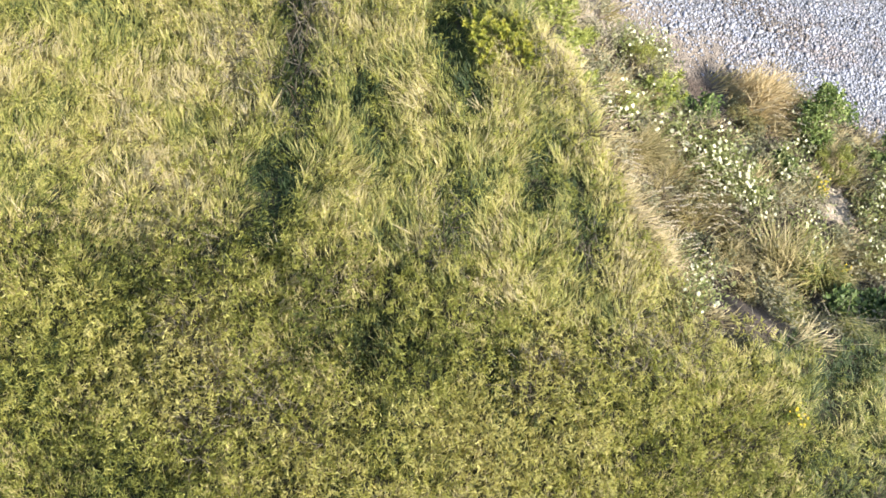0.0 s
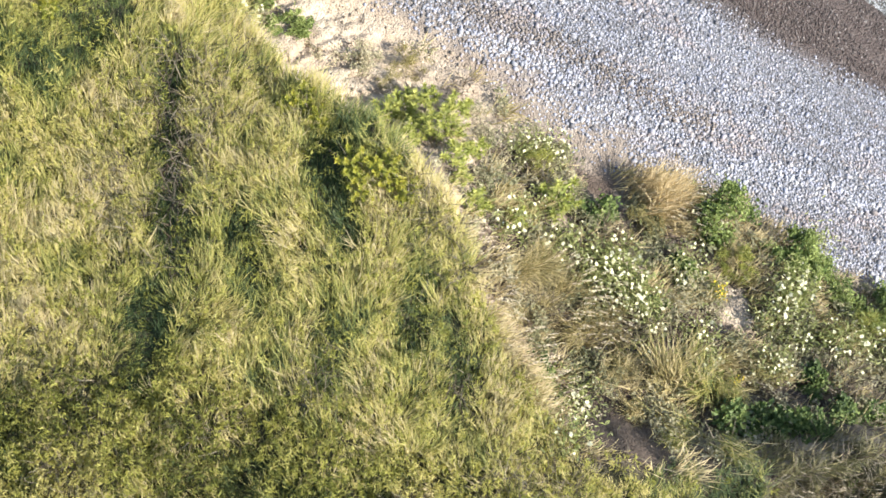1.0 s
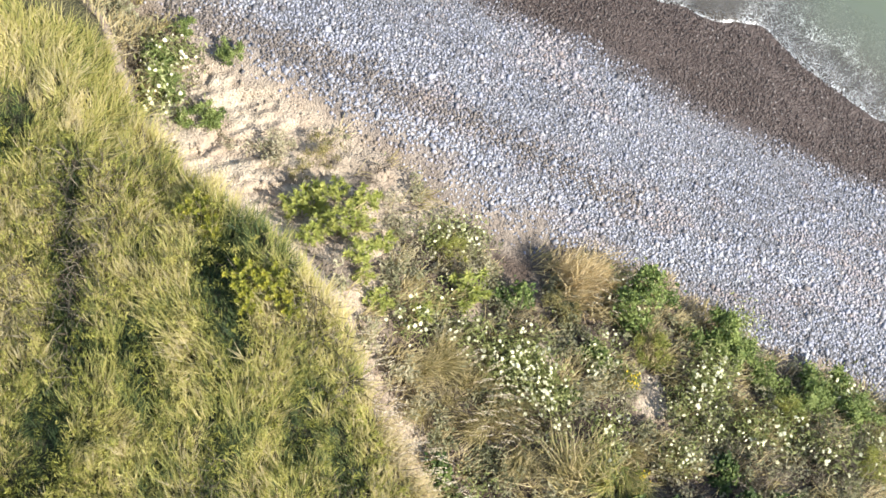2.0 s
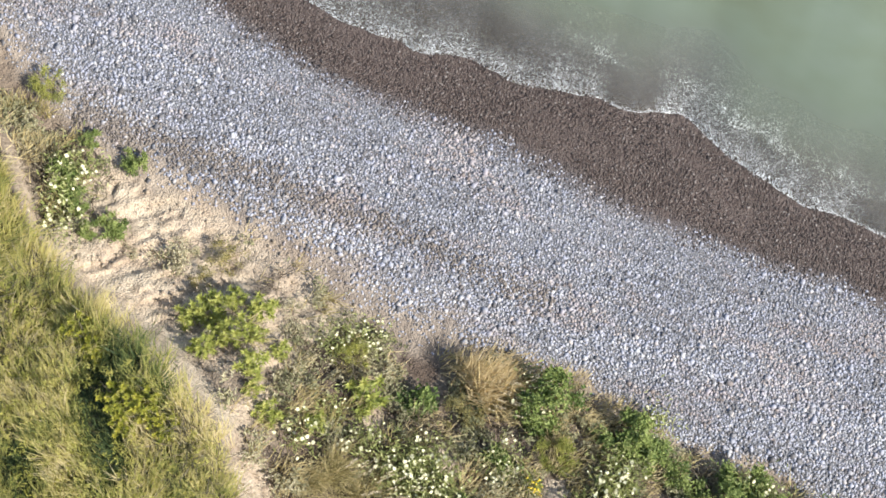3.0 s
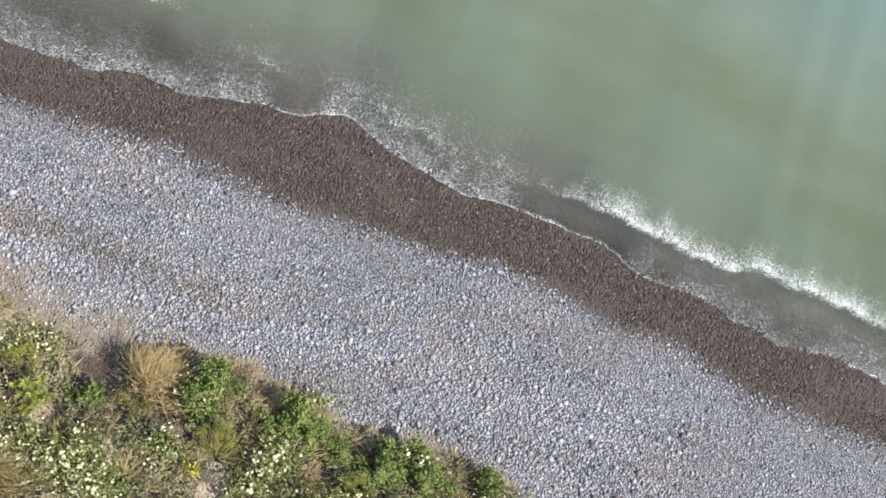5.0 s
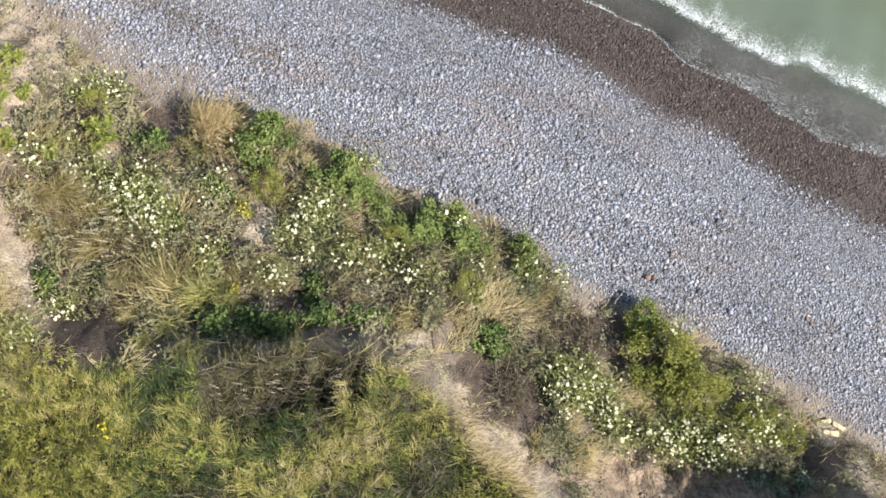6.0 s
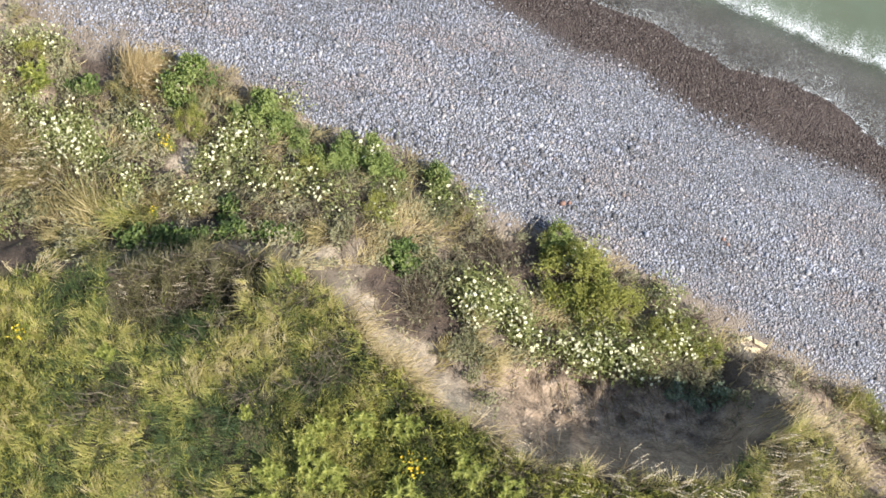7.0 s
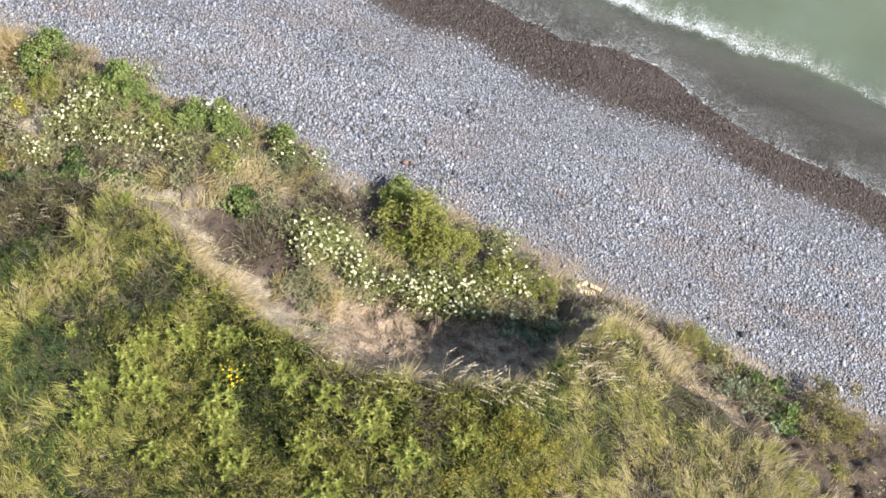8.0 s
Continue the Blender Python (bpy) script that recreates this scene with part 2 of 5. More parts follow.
class Nodes:
    """Short names for the nodes of one material."""

    def __init__(self, name):
        self.m, self.n, self.l = material(name)

    def put(self, kind, inputs=None, operation="", attribute_name="", blend_type="", feature="", noise_dimensions=""):
        node = self.n.new("ShaderNode" + kind)
        if operation:
            node.operation = operation
        if attribute_name:
            node.attribute_name = attribute_name
        if blend_type:
            node.data_type, node.blend_type = "RGBA", blend_type
        if feature:
            node.feature = feature
        if noise_dimensions:
            node.noise_dimensions = noise_dimensions
        for key, value in (inputs or {}).items():
            if isinstance(value, bpy.types.NodeSocket):
                self.l.new(value, node.inputs[key])
            else:
                node.inputs[key].default_value = (*value, 1) if node.inputs[key].type == "RGBA" and len(value) == 3 else value
        return node

    def value(self, name):
        return self.put("Attribute", attribute_name=name).outputs["Fac"]

    def where(self):
        return self.put("NewGeometry").outputs["Position"]

    def island(self):
        return self.put("NewGeometry").outputs["Random Per Island"]

    def noise(self, scale, detail=3.0, rough=0.55, vector=None):
        return self.put("TexNoise", {"Vector": vector or self.where(), "Scale": scale, "Detail": detail, "Roughness": rough}).outputs["Fac"]

    def math(self, op, a, b=0.0, c=0.0):
        return self.put("Math", {0: a, 1: b, 2: c}, operation=op).outputs[0]

    def ramp(self, fac, *stops):
        node = self.put("ValToRGB", {"Fac": fac})
        ramp = node.color_ramp
        while len(ramp.elements) < len(stops):
            ramp.elements.new(0.5)
        for e, (at, colour) in zip(ramp.elements, stops):
            e.position, e.color = at, (*colour, 1)
        return node.outputs["Color"]

    def mix(self, fac, a, b, blend="MIX"):
        node = self.put("Mix", blend_type=blend)
        for socket, value in ((node.inputs[0], fac), (node.inputs[6], a), (node.inputs[7], b)):
            if isinstance(value, bpy.types.NodeSocket):
                self.l.new(value, socket)
            else:
                socket.default_value = (*value, 1) if isinstance(value, tuple) else value
        return node.outputs[2]

    def bump(self, height, strength=0.5, distance=0.01):
        return self.put("Bump", {"Height": height, "Strength": strength, "Distance": distance}).outputs["Normal"]

    def surface(self, colour, rough=0.8, normal=None, specular=0.3):
        inputs = {"Base Color": colour, "Roughness": rough, "Specular IOR Level": specular}
        if normal:
            inputs["Normal"] = normal
        return self.put("BsdfPrincipled", inputs).outputs[0]

    def end(self, shader):
        self.l.new(shader, self.n["Material Output"].inputs["Surface"])
        return self.m


def leaf_material(name, *stops, rough=0.55, through=0.36, patch=1.4):
    """A leaf that light shines through a little; its colour goes along the stops by chance and with dry, which holds
    dryness and painted shade.
    """
    n = Nodes(name)
    tone = n.math("ADD", n.value("dry"), n.math("MULTIPLY", n.math("SUBTRACT", n.island(), 0.5), 0.34))
    tone = n.math("ADD", tone, n.math("MULTIPLY", n.math("SUBTRACT", n.noise(patch), 0.5), 0.5))
    colour = n.ramp(tone, *stops)
    lit = n.surface(colour, rough, specular=0.25)
    glow = n.put("BsdfTranslucent", {"Color": colour}).outputs[0]
    return n.end(n.put("MixShader", {0: through, 1: lit, 2: glow}).outputs[0])


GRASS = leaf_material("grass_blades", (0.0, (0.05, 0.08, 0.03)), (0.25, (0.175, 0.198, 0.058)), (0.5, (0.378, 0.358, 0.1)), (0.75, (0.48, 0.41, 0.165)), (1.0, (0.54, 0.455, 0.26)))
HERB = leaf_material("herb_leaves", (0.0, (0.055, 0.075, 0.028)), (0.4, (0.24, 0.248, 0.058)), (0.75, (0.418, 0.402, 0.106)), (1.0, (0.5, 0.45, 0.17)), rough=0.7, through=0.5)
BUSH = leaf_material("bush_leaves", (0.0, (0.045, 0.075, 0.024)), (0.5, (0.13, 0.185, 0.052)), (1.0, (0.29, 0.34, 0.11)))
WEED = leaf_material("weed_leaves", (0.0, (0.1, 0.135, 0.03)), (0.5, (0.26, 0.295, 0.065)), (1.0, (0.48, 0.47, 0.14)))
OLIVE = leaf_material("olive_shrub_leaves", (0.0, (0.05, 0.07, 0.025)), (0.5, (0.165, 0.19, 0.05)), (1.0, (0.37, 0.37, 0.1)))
GREY_LEAF = leaf_material("grey_green_leaves", (0.0, (0.06, 0.08, 0.04)), (0.5, (0.27, 0.262, 0.145)), (1.0, (0.5, 0.45, 0.31)))
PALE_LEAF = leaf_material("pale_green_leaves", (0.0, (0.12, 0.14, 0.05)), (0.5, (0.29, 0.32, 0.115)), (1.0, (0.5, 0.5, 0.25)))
DRY_LEAF = leaf_material("khaki_dry_leaves", (0.0, (0.1, 0.09, 0.035)), (0.5, (0.27, 0.24, 0.09)), (1.0, (0.46, 0.4, 0.18)))
TAWNY = leaf_material("tawny_grass", (0.0, (0.12, 0.106, 0.042)), (0.5, (0.345, 0.292, 0.123)), (1.0, (0.57, 0.47, 0.262)))
STRAW = leaf_material("dry_straw", (0.0, (0.24, 0.21, 0.085)), (0.5, (0.44, 0.345, 0.18)), (1.0, (0.61, 0.495, 0.325)))


def plain(name, a, b, scale=9.0, rough=0.8):
    n = Nodes(name)
    return n.end(n.surface(n.mix(n.noise(scale, 4.0), a, b), rough, n.bump(n.noise(scale * 4, 3.0), 0.4, 0.004)))


STEM = plain("plant_stems", (0.11, 0.1, 0.04), (0.26, 0.2, 0.1), 30.0)
PETAL = plain("cream_florets", (0.54, 0.52, 0.32), (0.72, 0.7, 0.49), 60.0, 0.7)
YELLOW = plain("yellow_florets", (0.62, 0.42, 0.02), (0.75, 0.6, 0.05), 60.0, 0.7)
WOOD = plain("pale_split_wood", (0.52, 0.4, 0.22), (0.68, 0.57, 0.38), 14.0, 0.7)
TWIG = plain("weathered_wood", (0.3, 0.26, 0.2), (0.45, 0.4, 0.33), 14.0)
RED_STONE = plain("red_brick_stone", (0.17, 0.095, 0.07), (0.27, 0.165, 0.13), 25.0)


def pebble_material(name, wet):
    n = Nodes(name)
    r = n.island()
    pick = n.put("TexWhiteNoise", {"W": n.math("ADD", n.math("MULTIPLY", r, 71.3), n.math("MULTIPLY", n.put("ObjectInfo").outputs["Random"], 37.7))}, noise_dimensions="1D").outputs["Value"]
    if not wet:
        dark = n.ramp(n.noise(1.0, 4.0, 0.6, n.put("Mapping", {"Vector": n.where(), "Location": (3.0, 7.0, 0.0), "Rotation": (0, 0, 0.12), "Scale": (0.5, 1.6, 1.0)}).outputs[0]), (0.46, (0.0, 0.0, 0.0)), (0.6, (0.2, 0.2, 0.2)))
        pick = n.math("SUBTRACT", pick, dark)
    if wet:
        c = n.ramp(pick, (0.0, (0.016, 0.011, 0.009)), (0.4, (0.041, 0.03, 0.024)), (0.66, (0.07, 0.053, 0.045)), (0.86, (0.11, 0.088, 0.076)), (0.95, (0.155, 0.132, 0.116)), (1.0, (0.23, 0.208, 0.19)))
    else:
        c = n.ramp(pick, (0.0, (0.07, 0.07, 0.075)), (0.1, (0.13, 0.13, 0.14)), (0.19, (0.22, 0.231, 0.256)), (0.6, (0.297, 0.312, 0.378)), (0.74, (0.322, 0.337, 0.395)), (0.8, (0.36, 0.318, 0.29)), (0.88, (0.385, 0.395, 0.42)), (0.96, (0.42, 0.43, 0.45)), (1.0, (0.48, 0.48, 0.485)))
    if not wet:
        warm = n.ramp(n.noise(1.0, 4.0, 0.6, n.put("Mapping", {"Vector": n.where(), "Rotation": (0, 0, 0.12), "Scale": (0.7, 2.0, 1.0)}).outputs[0]), (0.5, (0.0, 0.0, 0.0)), (0.64, (0.95, 0.95, 0.95)))
        c = n.mix(warm, c, n.mix(0.48, c, (0.29, 0.21, 0.165)))
    c = n.mix(n.math("MULTIPLY", n.noise(60.0, 4.0), 0.5), c, (0.14, 0.13, 0.125) if not wet else (0.035, 0.028, 0.024))
    return n.end(n.surface(c, 0.4 if wet else 0.7, n.bump(n.noise(140.0, 3.0), 0.25, 0.003), 0.35 if wet else 0.3))


PEBBLE, WET_PEBBLE = pebble_material("dry_pebbles", False), pebble_material("wet_pebbles", True)


def ground_material():
    n = Nodes("soil_sand_and_shingle")
    grain = n.noise(35.0, 6.0, 0.7)
    clods = n.noise(7.0, 5.0, 0.6)
    soil = n.mix(clods, (0.034, 0.0245, 0.019), (0.12, 0.087, 0.066))
    sand = n.ramp(n.math("ADD", n.math("MULTIPLY", n.noise(2.2, 5.0, 0.6), 0.7), n.math("MULTIPLY", grain, 0.3)), (0.3, (0.21, 0.165, 0.12)), (0.48, (0.375, 0.31, 0.225)), (0.68, (0.5, 0.425, 0.32)))
    sand = n.mix(n.ramp(n.noise(1.7, 4.0, 0.6), (0.42, (0.0, 0.0, 0.0)), (0.7, (0.5, 0.5, 0.5))), sand, (0.27, 0.185, 0.13))
    cells = n.put("TexVoronoi", {"Vector": n.where(), "Scale": 34.0}, feature="F1")
    # Darker than the loose pebbles, which paints shade into the gaps between them.
    stone = n.ramp(n.put("SeparateColor", {0: cells.outputs["Color"]}).outputs[0], (0.0, (0.062, 0.063, 0.068)), (0.5, (0.128, 0.132, 0.144)), (1.0, (0.215, 0.219, 0.23)))
    fine = n.put("TexVoronoi", {"Vector": n.where(), "Scale": 48.0}, feature="F1")
    damp = n.ramp(n.put("SeparateColor", {0: fine.outputs["Color"]}).outputs[0], (0.0, (0.036, 0.025, 0.02)), (0.6, (0.054, 0.038, 0.031)), (1.0, (0.076, 0.056, 0.047)))
    # Kept dark under the tufts: shade of their gaps put into the colour.
    turf = n.ramp(n.math("ADD", n.math("MULTIPLY", n.noise(1.1, 5.0, 0.65), 0.6), n.math("MULTIPLY", n.noise(22.0, 4.0, 0.7), 0.4)), (0.35, (0.026, 0.027, 0.013)), (0.5, (0.055, 0.055, 0.022)), (0.65, (0.1, 0.092, 0.04)))
    thatch = n.ramp(n.math("ADD", n.math("MULTIPLY", n.noise(1.3, 5.0, 0.65), 0.5), n.math("MULTIPLY", n.noise(14.0, 4.0, 0.7), 0.5)), (0.36, (0.09, 0.09, 0.03)), (0.5, (0.2, 0.19, 0.06)), (0.64, (0.33, 0.3, 0.11)))
    turf = n.mix(n.value("thatch"), turf, thatch)
    crumb = n.ramp(n.math("ADD", n.math("MULTIPLY", n.noise(11.0, 5.0, 0.65), 0.6), n.math("MULTIPLY", grain, 0.4)), (0.38, (0.45, 0.43, 0.41)), (0.52, (1.0, 1.0, 1.0)))
    c = n.mix(n.value("turf"), n.mix(0.75, n.mix(n.value("sand"), soil, sand), crumb, "MULTIPLY"), turf)
    clay = n.ramp(n.math("ADD", n.math("MULTIPLY", n.noise(3.1, 5.0, 0.65), 0.55), n.math("MULTIPLY", n.noise(17.0, 4.0, 0.65), 0.45)), (0.36, (0.1, 0.073, 0.051)), (0.5, (0.245, 0.184, 0.129)), (0.66, (0.4, 0.31, 0.225)))
    c = n.mix(n.value("clay"), c, clay)
    c = n.mix(n.value("shingle"), c, n.mix(n.value("silt"), stone, n.ramp(n.noise(3.0, 5.0, 0.65), (0.35, (0.15, 0.122, 0.098)), (0.65, (0.29, 0.242, 0.19)))))
    c = n.mix(n.value("wet"), c, damp)
    height = n.math("ADD", n.math("MULTIPLY", cells.outputs["Distance"], -1.0), n.math("MULTIPLY", grain, 0.6))
    rough = n.math("SUBTRACT", 0.92, n.math("MULTIPLY", n.value("wet"), 0.5))
    return n.end(n.surface(c, rough, n.bump(n.math("ADD", height, n.math("MULTIPLY", clods, 2.5)), 0.8, 0.03), 0.35))


def water_material():
    n = Nodes("turbid_sea_water")
    turn = n.put("Mapping", {"Vector": n.where(), "Rotation": (0, 0, 0.5), "Scale": (0.5, 1.0, 1.0)}).outputs[0]
    cloud = n.noise(0.45, 4.0, 0.6, turn)
    tone = n.ramp(cloud, (0.3, (0.097, 0.112, 0.069)), (0.55, (0.116, 0.143, 0.105)), (0.75, (0.133, 0.16, 0.13)))
    tone = n.mix(n.value("off"), tone, (0.105, 0.16, 0.15))
    streak = n.noise(1.0, 4.0, 0.6, n.put("Mapping", {"Vector": n.where(), "Rotation": (0, 0, 0.12), "Scale": (0.9, 2.6, 1.0)}).outputs[0])
    silt = n.mix(n.value("deep"), n.ramp(streak, (0.35, (0.092, 0.09, 0.08)), (0.7, (0.13, 0.13, 0.118))), tone)
    body = n.surface(silt, 0.35, None, 0.0)
    clear = n.put("BsdfTransparent", {"Color": (0.9, 0.93, 0.9, 1)}).outputs[0]
    water = n.put("MixShader", {0: n.value("cover"), 1: clear, 2: body}).outputs[0]
    ripple = n.bump(n.math("ADD", n.noise(2.6, 4.0, 0.6), n.math("MULTIPLY", n.noise(14.0, 2.0), 0.2)), 0.35, 0.06)
    gloss = n.put("BsdfGlossy", {"Roughness": 0.12, "Normal": ripple}).outputs[0]
    water = n.put("MixShader", {0: n.put("Fresnel", {"IOR": 1.33, "Normal": ripple}).outputs[0], 1: water, 2: gloss}).outputs[0]
    lace = n.put("TexVoronoi", {"Vector": n.put("VectorMath", {0: n.where(), 1: n.put("TexNoise", {"Vector": n.where(), "Scale": 5.0}).outputs["Color"]}, operation="ADD").outputs[0], "Scale": 9.0}, feature="DISTANCE_TO_EDGE").outputs["Distance"]
    fine = n.put("TexVoronoi", {"Vector": n.where(), "Scale": 17.0}, feature="DISTANCE_TO_EDGE").outputs["Distance"]
    net = n.math("MAXIMUM", n.math("SUBTRACT", 1.0, n.math("MULTIPLY", lace, 9.0)), n.math("SUBTRACT", 0.75, n.math("MULTIPLY", fine, 10.0)))
    pattern = n.math("ADD", n.math("MULTIPLY", n.math("MAXIMUM", net, 0.0), 0.75), n.math("MULTIPLY", n.noise(3.0, 3.0, 0.55), 0.45))
    mask = n.put("MapRange", {0: n.math("ADD", n.value("foam"), pattern), 1: 0.86, 2: 1.4}).outputs[0]
    mask = n.math("MULTIPLY", mask, n.put("MapRange", {0: n.value("foam"), 1: 0.02, 2: 0.2}).outputs[0])
    froth = n.surface((0.47, 0.49, 0.485), 0.8, n.bump(n.noise(40.0, 4.0), 0.6, 0.02), 0.2)
    return n.end(n.put("MixShader", {0: mask, 1: water, 2: froth}).outputs[0])


# ---- ground and sea ----
XS = np.concatenate([far_axis(-12.5, -8.5, 0.05, 2500.0, above=False), np.arange(-8.47, -5.02, 0.03), far_axis(-5.0, 16.5, 0.05, 2500.0, below=False)])
YS = np.concatenate([far_axis(-7.0, -1.6, 0.09, 2500.0, above=False), np.arange(-1.56, 1.61, 0.045), np.arange(1.63, 3.6, 0.03), np.arange(3.61, 4.38, 0.05), far_axis(4.4, 9.0, 0.08, 2500.0, below=False)[1:]])
ground = new("ground", grid_mesh(
    "ground", XS, YS, ground_z, [ground_material()],
    turf=lambda x, y, z: (1 - step(-0.06, 0.0, slope_u(x, y))) * (0.85 + 0.15 * step(0.0, 0.6, field_low(x) + 0.5 - y)) * (1 - 0.15 * blot(x, y, MESSY)),
    thatch=lambda x, y, z: step(0.0, 0.5, field_low(x) - y + 0.5 * (fbm(x, y, 0.5, 45) - 0.5)),
    sand=lambda x, y, z: np.clip(step(0.0, 0.05, slope_u(x, y)) * (0.34 + 0.85 * bare_sand(x, y) * (1 - 0.35 * step(-4.4, -3.9, x) * (1 - step(-2.4, -2.0, x))) * (1 - 0.5 * in_hollow(x, y) * (0.7 + 0.3 * step(6.2, 7.2, x))) + 0.6 * (fbm(x, y, 0.5, 41) - 0.5)) * (1 - 0.9 * earth_and_shade(x, y)), 0, 1),
    clay=lambda x, y, z: np.clip(np.maximum(in_hollow(x, y), 0.75 * step(10.2, 10.7, x) * (1 - step(12.3, 12.8, x))) * step(0.02, 0.1, slope_u(x, y)), 0, 1),
    shingle=lambda x, y, z: step(0.9, 1.1, slope_u(x, y) + 0.25 * (fbm(x, y, 0.4, 42) - 0.5)),
    silt=lambda x, y, z: (1 - step(0.05, 0.2 + 0.95 * (1 - step(-2.6, -1.6, x)) + 0.3 * step(8.5, 9.5, x), y - foot_y(x) + 0.5 * (fbm(x, y, 0.5, 43) - 0.5))),
    wet=lambda x, y, z: step(-0.3, 0.25, y - along(DRY_LINE, x) + 0.5 * (fbm(x * 0.5, y, 0.8, 44) - 0.5)),
))
tagged(ground, "sandy coastal slope with shingle beach and grassy clifftop", "ground", kind="structure")


def crest_force(x):
    """How strongly the wave breaks along the shore."""
    return np.clip(0.12 + 0.85 * step(3.2, 4.8, x) * (1 - 0.6 * step(11, 14, x)) + 0.5 * np.exp(-(((x + 4.5) / 0.7) ** 2)) + 0.5 * np.exp(-(((x - 1.2) / 0.9) ** 2)) + 0.9 * (fbm(x, 0 * x, 1.3, 53) - 0.5), 0, 1)


def sea_z(x, y):
    bottom = ground_z(x, y)
    edge = along(SWASH, x) + 0.35 * (fbm(x, 0 * x, 0.9, 51) - 0.5)
    film = bottom - 0.03 + 0.045 * step(-0.05, 0.12, y - edge)
    crest = along(CREST, x) + 0.25 * (fbm(x, 0 * x, 1.1, 52) - 0.5)
    d = y - crest
    strength = crest_force(x)
    ridge = 0.13 * strength * np.where(d < 0, np.exp(-((d / 0.12) ** 2)), np.exp(-((d / 0.75) ** 2)))
    swell = 0.05 * np.sin((y + 0.1 * x) * 1.7 + 2 * fbm(x, y, 3.0, 54)) * step(8.0, 10.0, y + 0.1 * x) * (1 - step(60, 200, np.hypot(x, y)))
    ripple = 0.025 * (fbm(x, y, 0.45, 55, 2) - 0.5) * step(7.0, 8.5, y)
    level = SEA_LEVEL + swell + ripple
    level = np.minimum(level, film + 0.16 * np.maximum(y - edge, 0))
    return np.where(y > edge - 0.3, np.maximum(film, level), bottom - 0.2) + ridge * step(0.05, 0.35, y - edge)


def sea_foam(x, y, z):
    edge = along(SWASH, x) + 0.35 * (fbm(x, 0 * x, 0.9, 51) - 0.5)
    crest = along(CREST, x) + 0.25 * (fbm(x, 0 * x, 1.1, 52) - 0.5) - 0.16 * (fbm(x, 0 * x, 0.22, 50, 2) - 0.5)
    strength, d, e = crest_force(x), y - crest, y - edge
    line = (0.45 + 0.6 * fbm(x, 0 * x, 0.6, 59)) * np.exp(-(((e - 0.02) / 0.055) ** 2))
    lace = (0.38 + 0.1 * step(-7, -5, x) * (1 - step(1, 4, x))) * step(-0.02, 0.06, e) * np.exp(-np.maximum(e, 0) / 0.55) * step(0.35, 0.75, fbm(x, y * 0.7, 1.1, 56) + 0.3 * step(-7, -5, x) * (1 - step(1, 4, x)) + 0.12 * step(2, 6, x) + 0.2 * step(8.2, 9.4, x))
    roll = strength * np.where(d < 0, np.exp(-((d / 0.06) ** 2)), 0.95 * np.exp(-d / 0.24)) * (0.3 + 0.95 * fbm(x * 1.6, y * 0.5, 0.2, 57, 2))
    return np.clip(np.maximum(np.maximum(line, lace), roll), 0, 1)


SEA_X, SEA_Y = far_axis(-13.5, 17.0, 0.1, 2500.0), np.concatenate([np.arange(3.4, 6.0, 0.12), np.arange(6.0, 8.9, 0.04), np.arange(8.9, 14.0, 0.12), 14.0 + 0.4 * 1.5 ** np.arange(0, 21)])
sea = new("sea", grid_mesh(
    "sea", SEA_X, SEA_Y, sea_z, [water_material()],
    cover=lambda x, y, z: 1 - np.exp(-np.maximum(z - ground_z(x, y), 0) * 4.0 - 0.3 * step(0.0, 0.35, y - along(SWASH, x))),
    deep=lambda x, y, z: step(0.06, 0.34, z - ground_z(x, y)),
    off=lambda x, y, z: step(10.5, 15.0, y + 0.15 * x + 2.5 * (fbm(x, y, 3.0, 58) - 0.5)),
    foam=sea_foam,
))
tagged(sea, "grey-green turbid sea with small foaming waves on the shore", "sea", kind="structure")


# ---- shingle ----
def ico():
    bm = bmesh.new()
    bmesh.ops.create_icosphere(bm, subdivisions=1, radius=1.0)
    v = np.array([p.co[:] for p in bm.verts])
    f = np.array([[p.index for p in face.verts] for face in bm.faces])
    bm.free()
    return v, f


ICO_V, ICO_F = ico()
BOX_V = np.array([(a, b, c) for a in (-1, 1) for b in (-1, 1) for c in (-1, 1)]) * 0.66
BOX_F = np.array([(0, 1, 3), (0, 3, 2), (4, 6, 7), (4, 7, 5), (0, 4, 5), (0, 5, 1), (2, 3, 7), (2, 7, 6), (0, 2, 6), (0, 6, 4), (1, 5, 7), (1, 7, 3)])


def stones(x, y, size, flat=0.38, seed=1, base=(ICO_V, ICO_F)):
    """Corners and triangles of one rounded stone for each place."""
    g = np.random.default_rng(seed)
    n, k = len(x), len(base[0])
    lump = 1 + 0.26 * (g.random((n, k, 1)) - 0.5)
    v = base[0][None] * lump * np.stack([0.75 + 0.6 * g.random(n), 0.7 + 0.35 * g.random(n), flat * (0.8 + 0.5 * g.random(n))], -1)[:, None]
    turn, tilt = g.random(n) * 2 * np.pi, 0.35 * (g.random(n) - 0.5)
    c, s = np.cos(tilt)[:, None], np.sin(tilt)[:, None]
    v = np.stack([v[..., 0] * c - v[..., 2] * s, v[..., 1], v[..., 0] * s + v[..., 2] * c], -1)
    c, s = np.cos(turn)[:, None], np.sin(turn)[:, None]
    v = np.stack([v[..., 0] * c - v[..., 1] * s, v[..., 0] * s + v[..., 1] * c, v[..., 2]], -1) * (size / 2)[:, None, None]
    v += np.stack([x, y, ground_z(x, y) + 0.07 * size], -1)[:, None]
    return v.reshape(-1, 3), (base[1][None] + (np.arange(n) * k)[:, None, None]).reshape(-1, 3)


